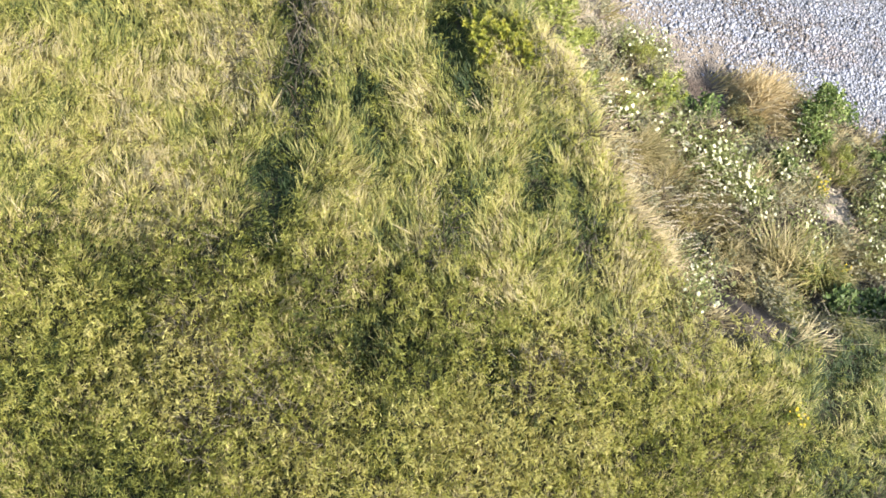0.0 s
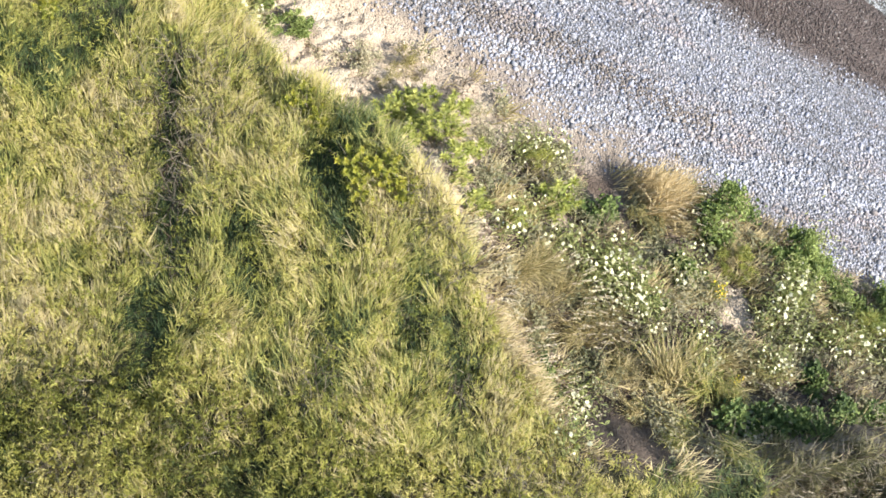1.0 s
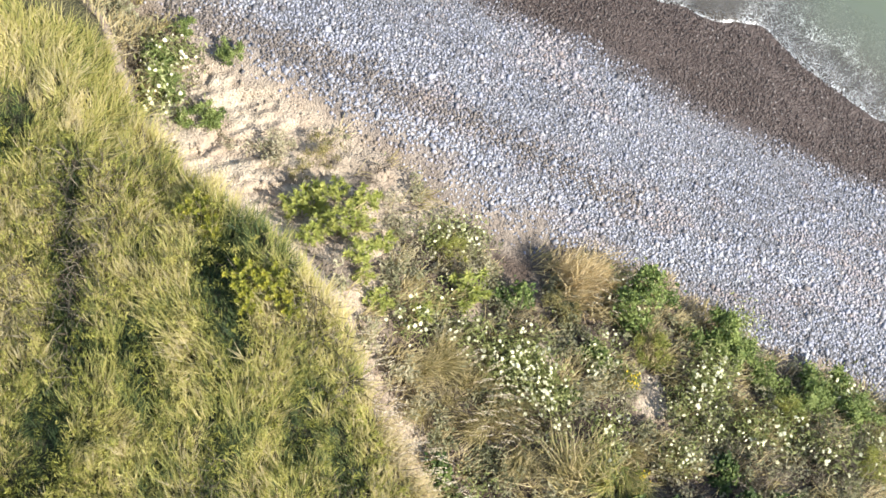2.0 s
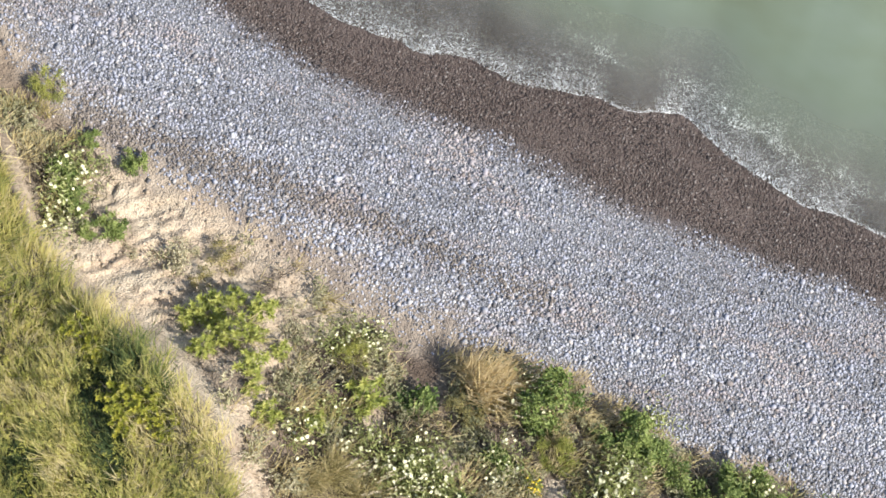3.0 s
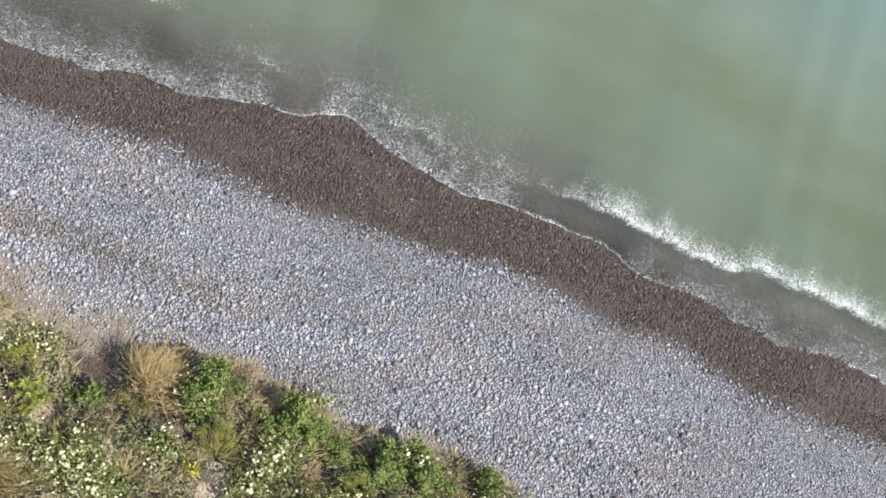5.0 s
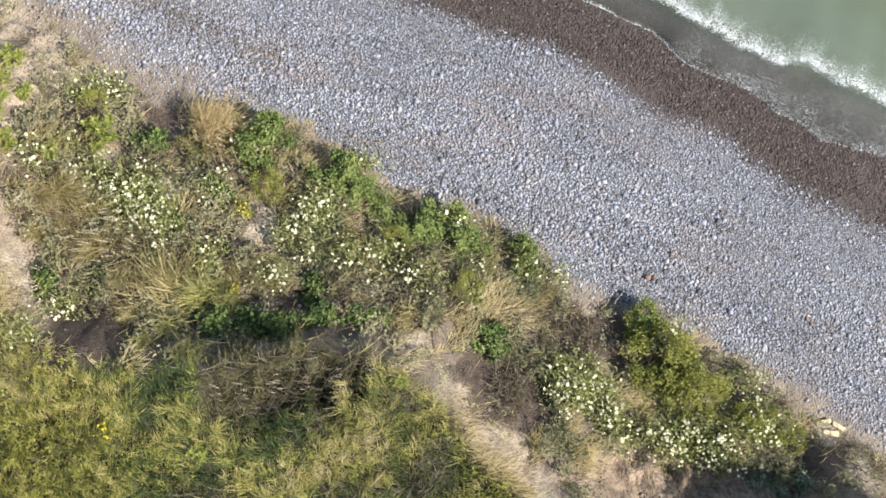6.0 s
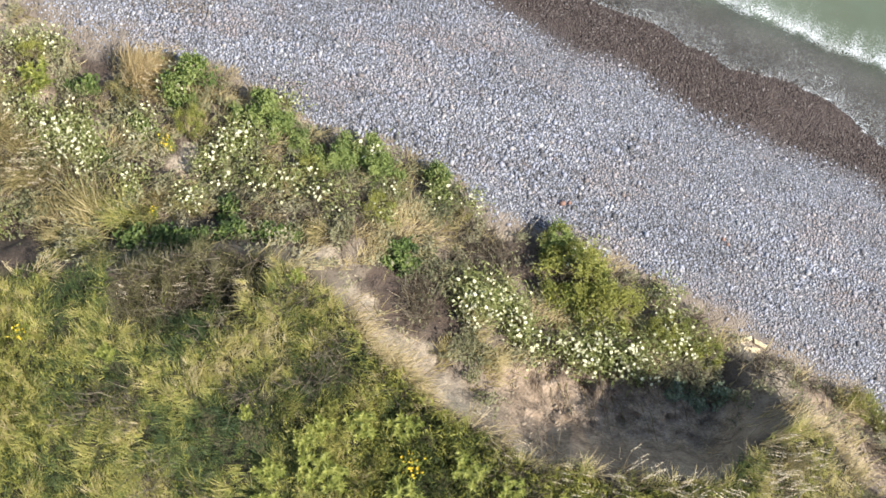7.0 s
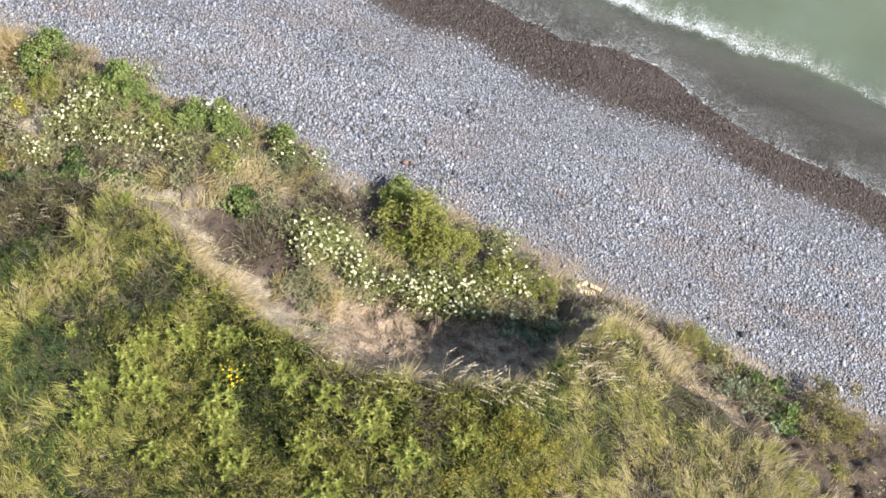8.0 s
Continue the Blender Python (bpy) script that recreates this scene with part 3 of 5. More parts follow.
def strewn(pitch, lo, hi, seed):
    """Jittered places, about pitch metres apart, inside the given box."""
    g = np.random.default_rng(seed)
    x, y = np.meshgrid(np.arange(lo[0], hi[0], pitch), np.arange(lo[1], hi[1], pitch))
    return x.ravel() + pitch * 1.3 * (g.random(x.size) - 0.5), y.ravel() + pitch * 1.3 * (g.random(x.size) - 0.5), g


x, y, g = strewn(0.0365, (-11.0, 0.6), (15.6, 7.2), 21)
shore = y - along(DRY_LINE, x) + 0.5 * (fbm(x * 0.5, y, 0.8, 44) - 0.5)
below = y - foot_y(x)
keep = (below > -0.05) & (shore < 0.02 + 0.3 * (g.random(x.size) - 0.5)) & (g.random(x.size) < 0.1 + 0.9 * step(0.0, 0.2 + 0.6 * (1 - step(-2.6, -1.6, x)) + 0.25 * step(8.5, 9.5, x), below + 0.4 * (fbm(x, y, 0.5, 43) - 0.5)))
x, y, shore = x[keep], y[keep], shore[keep]
size = (0.031 + 0.03 * rng.random(x.size) ** 2 + 0.06 * rng.random(x.size) * (rng.random(x.size) > 0.95)) * (0.75 + 0.55 * fbm(x * 0.3, y, 0.8, 71)) * (1 - 0.14 * step(-1.3, 0.0, shore))
single = (x > 3.4) & (x < 4.0) & (y > 3.3) & (y < 3.95)
tagged(new("dry_pebbles", mesh_of("dry_pebbles", *stones(x[~single], y[~single], size[~single], seed=3, base=(BOX_V, BOX_F)), [PEBBLE], True)), "pale blue-grey dry shingle stones covering the beach", "pebbles", kind="stuff")
one_stone = []
for n in range(6):
    v, f = stones(np.zeros(1), np.zeros(1), np.ones(1), seed=90 + n, base=(BOX_V, BOX_F))
    one_stone.append(mesh_of("pebble", v - v.mean(0), f, [PEBBLE], True))
for n in np.nonzero(single)[0][:300]:
    ob = part("pebble", one_stone[n % 6], ground)
    ob.location = (x[n], y[n], float(ground_z(x[n], y[n])) + 0.07 * size[n])
    ob.scale, ob.rotation_euler = (size[n],) * 3, (0, 0, 6.28 * rng.random())
x, y, g = strewn(0.041, (-11.0, 3.6), (15.8, 8.4), 22)
shore = y - along(DRY_LINE, x) + 0.5 * (fbm(x * 0.5, y, 0.8, 44) - 0.5)
sunk = y - along(SWASH, x)
keep = (shore > 0.35 * (g.random(x.size) - 0.62)) & (sunk < 0.9) & (g.random(x.size) < (0.45 + 0.55 * step(0.38, 0.52, fbm(x * 0.6, y, 0.9, 72))) * (1 - 0.8 * step(0.6, 0.68, fbm(x * 0.7, y * 1.3, 0.7, 74))))
x, y = x[keep], y[keep]
tagged(new("wet_pebbles", mesh_of("wet_pebbles", *stones(x, y, 0.024 + 0.028 * rng.random(x.size), seed=4, base=(BOX_V, BOX_F)), [WET_PEBBLE], True)), "dark brown wet shingle along the waterline", "pebbles", kind="stuff")

# strand line of dark litter below the sand face
g = np.random.default_rng(29)
x = -8.6 + 7.5 * g.random(2600) ** 1.25
y = 4.33 - 0.02 * (x + 6) + g.normal(0, 0.13, x.size) + 0.3 * (fbm(x, 0 * x, 0.8, 73) - 0.5)
v, f = stones(x, y, 0.022 + 0.036 * g.random(x.size) ** 2, 0.5, 6, (BOX_V, BOX_F))
tagged(new("strand_litter", mesh_of("strand_litter", v + [0, 0, 0.012], f, [plain("dark_litter", (0.07, 0.06, 0.052), (0.25, 0.215, 0.185), 26.0)], True)), "dark line of washed-up litter on the shingle", "litter", kind="stuff")

# froth on the breaking crest
g = np.random.default_rng(31)
x = g.uniform(-11, 16.5, 1500)
d = g.normal(0.03, 0.05, x.size)
y = along(CREST, x) + 0.25 * (fbm(x, 0 * x, 1.1, 52) - 0.5) + d
keep = g.random(x.size) < step(0.6, 1.0, crest_force(x))
x, y = x[keep], y[keep]
size = 0.01 + 0.02 * g.random(x.size) ** 2
v, f = stones(x, y, size, 0.7, 5)
v[:, 2] += np.repeat(sea_z(x, y) - ground_z(x, y) - 0.15 * size, len(ICO_V))
FROTH = plain("white_froth", (0.45, 0.47, 0.46), (0.58, 0.58, 0.57), 50.0, 0.8)
tagged(new("sea_foam", mesh_of("sea_foam", v, f, [FROTH], True)), "white froth on the breaking wave crest", "foam", kind="stuff")


# ---- grass and herbs ----
def blades(x, y, z, length, width, angle, lay, droop=0.25, seed=1):
    """Tapered grass blades: rooted at a place, laid over towards an angle by lay (0 upright, 1 flat)."""
    g = np.random.default_rng(seed)
    n = len(x)
    rise, out = np.cos(lay * np.pi / 2), np.sin(lay * np.pi / 2)
    way = np.stack([np.cos(angle), np.sin(angle)], -1)
    side_turn = angle + np.pi / 2 + 0.9 * (g.random(n) - 0.5)
    side = np.stack([np.cos(side_turn), np.sin(side_turn), 0.5 * (g.random(n) - 0.5)], -1) * (width / 2)[:, None]
    root = np.stack([x, y, z - 0.02], -1)
    mid = root + np.concatenate([way * (0.45 * length * out)[:, None], (0.6 * length * rise)[:, None]], -1)
    tip = root + np.concatenate([way * (length * (out + 0.12))[:, None], (length * (rise - droop * out))[:, None]], -1)
    v = np.stack([root - side, root + side, mid - 0.8 * side, mid + 0.8 * side, tip], 1).reshape(-1, 3)
    f = np.array([(0, 1, 3), (0, 3, 2), (2, 3, 4)])[None] + (np.arange(n) * 5)[:, None, None]
    return v, f.reshape(-1, 3)


def leaves(at, size, aspect=0.45, up=0.6, seed=1):
    """Folded diamond leaves at the given places, facing up more or less."""
    g = np.random.default_rng(seed)
    n = len(at)
    normal = g.normal(0, 1, (n, 3)) * (1 - up) + np.array([0, 0, 1.0]) * up * 1.6
    normal /= np.linalg.norm(normal, axis=1)[:, None]
    a = np.cross(normal, g.normal(0, 1, (n, 3)))
    a /= np.linalg.norm(a, axis=1)[:, None]
    b = np.cross(normal, a)
    a, b, lift = a * (size / 2)[:, None], b * (size / 2 * aspect)[:, None], normal * (size * 0.1)[:, None]
    v = np.stack([at - a - lift, at + b + lift, at + a - lift, at - b + lift], 1).reshape(-1, 3)
    f = np.array([(0, 1, 2), (0, 2, 3)])[None] + (np.arange(n) * 4)[:, None, None]
    return v, f.reshape(-1, 3)


def joined(*pieces):
    """One set of corners and triangles out of several."""
    vs, fs, at = [], [], 0
    for v, f in pieces:
        vs.append(v), fs.append(f + at)
        at += len(v)
    return np.concatenate(vs), np.concatenate(fs)


# Darker green growth; a few spots paint in shaded pockets and a shadow band.
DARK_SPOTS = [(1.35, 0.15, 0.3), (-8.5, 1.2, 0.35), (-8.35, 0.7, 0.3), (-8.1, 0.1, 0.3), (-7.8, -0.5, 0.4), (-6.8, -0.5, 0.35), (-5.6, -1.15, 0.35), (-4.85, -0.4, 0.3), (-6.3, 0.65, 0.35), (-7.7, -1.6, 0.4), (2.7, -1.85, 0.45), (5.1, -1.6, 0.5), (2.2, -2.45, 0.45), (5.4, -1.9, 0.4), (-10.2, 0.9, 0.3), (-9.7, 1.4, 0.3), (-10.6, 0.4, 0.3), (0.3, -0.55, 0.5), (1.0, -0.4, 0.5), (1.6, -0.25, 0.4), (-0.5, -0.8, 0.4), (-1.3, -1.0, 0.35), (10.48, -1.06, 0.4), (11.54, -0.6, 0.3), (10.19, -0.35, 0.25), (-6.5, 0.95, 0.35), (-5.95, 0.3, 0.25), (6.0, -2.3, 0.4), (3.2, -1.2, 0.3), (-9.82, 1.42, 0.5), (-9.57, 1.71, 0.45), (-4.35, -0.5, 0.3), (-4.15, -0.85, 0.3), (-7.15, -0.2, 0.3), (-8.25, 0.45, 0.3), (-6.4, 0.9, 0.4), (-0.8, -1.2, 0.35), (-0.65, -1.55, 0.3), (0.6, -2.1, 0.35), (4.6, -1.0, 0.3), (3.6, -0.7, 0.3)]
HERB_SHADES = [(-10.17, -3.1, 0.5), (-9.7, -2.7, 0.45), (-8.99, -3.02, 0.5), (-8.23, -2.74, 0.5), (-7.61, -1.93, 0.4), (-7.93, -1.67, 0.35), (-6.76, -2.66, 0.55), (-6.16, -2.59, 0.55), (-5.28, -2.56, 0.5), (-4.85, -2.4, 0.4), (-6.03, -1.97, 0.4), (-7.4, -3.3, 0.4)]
LIGHT_SPOTS = [(-8.54, -5.13, 0.4), (-9.02, -1.69, 0.5), (-9.77, -1.13, 0.4), (-6.82, -1.37, 0.4), (-4.94, -1.72, 0.4), (-4.97, -1.5, 0.4), (-5.2, -1.0, 0.35), (-9.4, 0.5, 0.7), (-9.2, -1.2, 0.6), (-5.6, 0.2, 0.5), (-8.9, -0.2, 0.6), (-6.4, -0.1, 0.5), (-9.0, -4.3, 0.4), (0.3, -1.3, 0.6), (1.9, -1.2, 0.5)]

def meadow_kind(x, y):
    """Where low leafy herbs rather than grass make up the meadow: 1."""
    low = step(-0.3, 0.3, -2.05 - 0.45 * np.maximum(-7.5 - x, 0) - y + 0.8 * (fbm(x, y, 1.0, 82) - 0.5)) * (1 - step(-1.5, 0.5, x))
    return np.maximum(low, 0.62 * step(3.2, 5.0, x) * (1 - step(9.0, 9.7, x)) * step(0.3, 0.6, fbm(x, y, 0.7, 90) + 0.25))


def meadow_dry(x, y, dark, light):
    rim = np.exp(slope_u(x, y) * 3 / 0.12) * (0.3 + 0.7 * step(-2.6, -2.0, x))
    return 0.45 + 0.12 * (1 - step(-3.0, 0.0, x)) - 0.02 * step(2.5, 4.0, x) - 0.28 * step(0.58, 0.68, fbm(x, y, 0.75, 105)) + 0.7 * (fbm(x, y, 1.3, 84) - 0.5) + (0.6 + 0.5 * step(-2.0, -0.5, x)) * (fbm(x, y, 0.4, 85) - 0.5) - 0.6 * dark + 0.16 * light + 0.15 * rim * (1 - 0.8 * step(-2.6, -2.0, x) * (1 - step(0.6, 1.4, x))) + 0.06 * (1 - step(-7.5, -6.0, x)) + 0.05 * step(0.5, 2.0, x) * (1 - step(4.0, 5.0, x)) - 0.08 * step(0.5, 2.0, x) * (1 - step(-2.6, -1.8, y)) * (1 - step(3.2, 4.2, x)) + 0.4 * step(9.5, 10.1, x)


def meadow(pitch, each, seed, length, width, tone=0.0):
    """Tufts of grass over the clifftop, the blades of a tuft alike in colour and lean."""
    x, y, g = strewn(pitch, (-12.6, -6.9), (16.0, 3.2), seed)
    spur = step(9.6, 10.1, x)
    keep = (slope_u(x, y) < 0.01 + 0.05 * step(-8.5, -8.0, x) * (1 - step(-4.6, -4.2, x)) - 0.28 * step(-0.2, 0.2, x) * (1 - step(1.6, 2.2, x)) - 0.2 * step(10.4, 10.8, x) * (1 - 0.8 * step(12.0, 12.6, x)) * (0.2 + 1.6 * step(0.4, 0.6, fbm(x, y, 0.3, 67))) - 0.1 * step(-2.6, -2.4, x) * (1 - step(-1.7, -1.4, x))) & (y > field_low(x)) & (g.random(x.size) < (1 - 0.55 * meadow_kind(x, y)) * (0.3 + 0.45 * (1 - step(-1.5, 0.5, x)) + (0.9 - 0.45 * (1 - step(-1.5, 0.5, x))) * step(0.36, 0.58, fbm(x, y, 0.26, 83))) * (1 - 0.55 * blot(x, y, MESSY)))
    x, y, spur = x[keep], y[keep], spur[keep]
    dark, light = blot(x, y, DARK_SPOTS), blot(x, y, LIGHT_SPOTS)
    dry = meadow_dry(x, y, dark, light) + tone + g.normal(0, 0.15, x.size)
    angle = 1.8 + (1.6 + 2.6 * step(-1.5, 1.5, x)) * (fbm(x, y, 1.3, 86) - 0.5) + (1.6 + 1.4 * step(-1.5, 0.5, x)) * (fbm(x, y, 0.3, 87) - 0.5) + (0.4 + 0.4 * step(-1.5, 0.5, x) * (1 - step(9.0, 9.8, x))) * g.normal(0, 1, x.size)
    lay = 0.56 - 0.1 * step(-1.5, 0.5, x) + 0.4 * (fbm(x, y, 0.8, 88) - 0.5) + g.normal(0, 0.08, x.size)
    tall = (0.5 + 0.2 * (1 - step(-5.0, -3.5, x)) * step(-2.2, -1.6, y) + (0.85 + 0.12 * step(-2.0, -0.5, x)) * fbm(x, y, 0.5, 89) + 0.25 * g.random(x.size)) * (1 - 0.55 * dark) * (1 + 0.25 * spur)
    x, y, dry, angle, lay, tall = (np.repeat(q, each) for q in (x, y, dry, angle, lay, tall))
    n = x.size
    x, y = x + g.normal(0, pitch * 0.3, n), y + g.normal(0, pitch * 0.3, n)
    v, f = blades(x, y, ground_z(x, y), length * tall * g.uniform(0.7, 1.25, n), width * g.uniform(0.6, 1.4, n) * (1 - 0.3 * step(9.6, 10.1, x)), angle + g.normal(0, 0.3, n), np.clip(lay + g.normal(0, 0.12, n), 0.08, 0.95), seed=seed + 1)
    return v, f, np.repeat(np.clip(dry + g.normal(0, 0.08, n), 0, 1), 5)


# Low layer darker, tall layer lighter: shade among the blades is painted in.
low, tall = meadow(0.07, 7, 41, 0.19, 0.009, -0.08), meadow(0.1, 11, 51, 0.26, 0.009, 0.04)
g = np.random.default_rng(61)
x, y = g.uniform(-26, 30, 26000), g.uniform(-16, 4, 26000)
keep = (slope_u(x, y) < 0) & ((y < field_low(x) + 0.3) | (x < -12.4) | (x > 15.8))
x, y = x[keep], y[keep]
n = x.size
out = blades(x, y, ground_z(x, y), g.uniform(0.25, 0.5, n), g.uniform(0.02, 0.04, n), 1.8 + g.normal(0, 0.6, n), np.clip(g.normal(0.5, 0.12, n), 0.1, 0.9), seed=62)
low = (*joined(low[:2], out), np.concatenate([low[2], np.repeat(np.clip(0.5 + 0.5 * (fbm(x, y, 1.6, 84) - 0.5), 0, 1), 5)]))
v, f = joined(low[:2], tall[:2])
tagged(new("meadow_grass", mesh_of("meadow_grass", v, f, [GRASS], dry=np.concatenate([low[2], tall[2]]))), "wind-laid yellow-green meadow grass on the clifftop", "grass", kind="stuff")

# leafy herbs between the grass, several leaves round each shoot
x, y, g = strewn(0.075, (-12.6, -6.9), (15.5, 2.0), 43)
keep = (slope_u(x, y) < 0) & (y > field_low(x)) & (g.random(x.size) < (0.3 - 0.18 * step(-2.0, -0.5, x) * (1 - step(3.0, 4.0, x)) + 0.7 * meadow_kind(x, y)) * (1 - 0.9 * step(9.5, 10.0, x)) * (1 - 0.2 * blot(x, y, MESSY)))
x, y = x[keep], y[keep]
rise = 0.05 + 0.42 * g.random(x.size) ** 1.4 * (0.3 + fbm(x, y, 0.3, 91))
# Taller shoots get a paler tone, the listed spots a darker one.
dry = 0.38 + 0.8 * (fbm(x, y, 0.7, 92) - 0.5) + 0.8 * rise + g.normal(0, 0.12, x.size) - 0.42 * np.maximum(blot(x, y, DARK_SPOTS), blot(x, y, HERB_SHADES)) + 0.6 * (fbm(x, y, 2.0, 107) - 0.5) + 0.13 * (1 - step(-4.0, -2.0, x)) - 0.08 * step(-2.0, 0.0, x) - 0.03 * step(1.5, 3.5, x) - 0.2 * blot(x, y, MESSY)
top = np.stack([x, y, ground_z(x, y) + rise], -1)
at, dry = np.repeat(top, 11, 0), np.repeat(dry, 11)
at += g.normal(0, 1, at.shape) * [0.032, 0.032, 0.03] * (1 + 0.4 * step(1.5, 3.5, at[:, :1]))
v, f = leaves(at, (0.046 + 0.046 * g.random(len(at))) * (1 + 0.15 * step(3.0, 5.0, at[:, 0])), 0.19, 0.35, 44)
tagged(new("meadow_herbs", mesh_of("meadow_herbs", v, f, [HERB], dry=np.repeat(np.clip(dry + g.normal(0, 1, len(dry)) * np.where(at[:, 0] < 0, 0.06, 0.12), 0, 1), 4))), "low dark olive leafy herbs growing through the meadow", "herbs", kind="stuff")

# mixed growth on the slope
x, y, g = strewn(0.03, (-12.0, -1.4), (16.0, 4.2), 45)
u = slope_u(x, y)
bare = np.maximum(bare_sand(x, y), earth_and_shade(x, y) * (1 - 0.25 * step(12.8, 13.4, x)))
keep = (u > -0.03) & (u < 1.0) & (g.random(x.size) < (1 - bare) * 0.75 * step(0.48, 0.56, fbm(x, y, 0.3, 93)) * (1 - 0.75 * step(10.2, 10.6, x) + 0.1 * step(12.8, 13.4, x)) * (1 - 0.75 * step(9.1, 9.4, x) * (1 - step(10.3, 10.7, x))) * (1 - 0.5 * step(0.85, 1.0, u)) * (1 - 0.85 * step(-1.2, -0.7, x) * (1 - step(2.0, 2.5, x)) * (1 - step(0.2, 0.4, u))))
x, y, u = x[keep], y[keep], u[keep]
dry = np.clip(0.78 + 1.0 * (fbm(x, y, 0.6, 94) - 0.5) - 0.35 * step(12.8, 13.4, x), 0.35 * step(8.8, 9.4, x), 1)
v, f = blades(x, y, ground_z(x, y), (0.12 + 0.36 * fbm(x, y, 0.4, 95) * (0.5 + g.random(x.size))) * (1 - 0.5 * step(12.8, 13.4, x)), 0.008 + 0.009 * g.random(x.size), 0.9 + 3.5 * (fbm(x, y, 0.5, 96) - 0.5) + g.normal(0, 0.5, x.size), np.clip(g.normal(0.5, 0.2, x.size), 0.05, 0.95), seed=46)
tagged(new("slope_grass", mesh_of("slope_grass", v, f, [TAWNY], dry=np.repeat(dry, 5))), "dry tawny grass scattered over the eroded slope", "grass", kind="stuff")
x, y, g = strewn(0.035, (-12.0, -1.4), (16.0, 4.2), 47)
u = slope_u(x, y)
keep = (u > 0.04) & (u < 1.0) & (g.random(x.size) < (1 - np.maximum(bare_sand(x, y), 0.9 * earth_and_shade(x, y))) * step(0.5, 0.55, fbm(x, y, 0.34, 97)) * (1 - 0.7 * step(10.2, 10.6, x)))
x, y = x[keep], y[keep]
at = np.stack([x, y, ground_z(x, y) + 0.03 + 0.45 * g.random(x.size) * fbm(x, y, 0.3, 98)], -1)
at = np.concatenate([at, at + g.normal(0, 0.03, at.shape), at + g.normal(0, 0.04, at.shape)])
v, f = leaves(at, 0.035 + 0.045 * g.random(len(at)), 0.5, 0.5, 48)
tagged(new("slope_herbs", mesh_of("slope_herbs", v, f, [GREY_LEAF], dry=np.repeat(np.clip(0.54 + 1.0 * (fbm(at[:, 0], at[:, 1], 0.6, 99) - 0.5), 0, 1), 4))), "grey-green low herbs on the sandy slope", "herbs", kind="stuff")

# loose lumps of earth on the naked faces
x, y, g = strewn(0.055, (-9.0, -1.4), (15.5, 4.0), 57)
naked = bare_sand(x, y) * (1 - earth_and_shade(x, y)) * (1 + 0.8 * in_hollow(x, y))
keep = (slope_u(x, y) > 0.04) & (slope_u(x, y) < 1.05) & (g.random(x.size) < (0.02 + 0.4 * naked) * step(0.4, 0.65, fbm(x, y, 0.35, 106)))
x, y = x[keep], y[keep]
v, f = stones(x, y, 0.02 + 0.06 * g.random(x.size) ** 3, 0.7, 58, (BOX_V, BOX_F))
tagged(new("earth_lumps", mesh_of("earth_lumps", v, f, [plain("crumbled_earth", (0.1, 0.078, 0.058), (0.38, 0.31, 0.225), 3.0, 0.9)], True)), "crumbled lumps of brown earth on the bare faces", "earth", kind="stuff")

# dead brown stems in drifts
x, y, g = strewn(0.045, (-9.0, -5.0), (15.5, 3.6), 55)
u = slope_u(x, y)
drift = 0.7 * step(0.57, 0.66, fbm(x, y, 0.45, 103)) * (u > 0) * (1 - np.maximum(bare_sand(x, y), earth_and_shade(x, y))) + 0.6 * step(0.6, 0.68, fbm(x, y, 0.8, 104)) * (u < 0) * (0.35 + 0.3 * step(-2.0, 0.0, x)) + 0.12 * (u < -0.1) * step(9.6, 10.2, x) + 0.22 * blot(x, y, MESSY) + 0.6 * blot(x, y, [(10.3, 1.55, 0.35), (9.95, 1.3, 0.3), (10.7, 1.35, 0.25)]) + 0.75 * blot(x, y, [(4.7, 1.95, 0.4), (5.15, 1.7, 0.35), (4.2, 0.5, 0.35), (2.2, 1.3, 0.3)]) + 0.8 * blot(x, y, [(6.9, -1.5, 0.4), (8.0, -1.35, 0.4)])
keep = (u < 0.95) & (y > field_low(x)) & (g.random(x.size) < drift)
x, y = np.repeat(x[keep], 3), np.repeat(y[keep], 3)
n = x.size
v, f = blades(x + g.normal(0, 0.02, n), y + g.normal(0, 0.02, n), ground_z(x, y) + 0.05, 0.22 + 0.22 * g.random(n), 0.007 + 0.006 * g.random(n), 6.28 * g.random(n), np.clip(g.normal(0.45, 0.2, n), 0.05, 0.95), 0.1, 56)
DEAD = leaf_material("dead_brown_stems", (0.0, (0.055, 0.038, 0.025)), (0.5, (0.1, 0.084, 0.056)), (1.0, (0.22, 0.188, 0.13)), through=0.15)
tagged(new("dead_stems", mesh_of("dead_stems", v, f, [DEAD], dry=np.repeat(g.random(n), 5))), "brown dead stems standing in drifts among the growth", "stems", kind="stuff")

# brown-olive matted growth over the sunken patch by the edge
x, y, g = strewn(0.028, (-1.6, -1.7), (2.6, 0.6), 59)
keep = (slope_u(x, y) < 0.1) & (g.random(x.size) < 1.2 * blot(x, y, MESSY) * (0.35 + 0.65 * step(0.35, 0.55, fbm(x, y, 0.25, 108))))
x, y = np.repeat(x[keep], 3), np.repeat(y[keep], 3)
n = x.size
v, f = blades(x + g.normal(0, 0.015, n), y + g.normal(0, 0.015, n), ground_z(x, y) + 0.02, (0.1 + 0.16 * g.random(n)) * (0.5 + fbm(x, y, 0.3, 109)), 0.006 + 0.006 * g.random(n), 1.2 + 6.0 * (fbm(x, y, 0.35, 110) - 0.5) + g.normal(0, 0.7, n), np.clip(g.normal(0.45, 0.2, n), 0.05, 0.95), 0.2, 60)
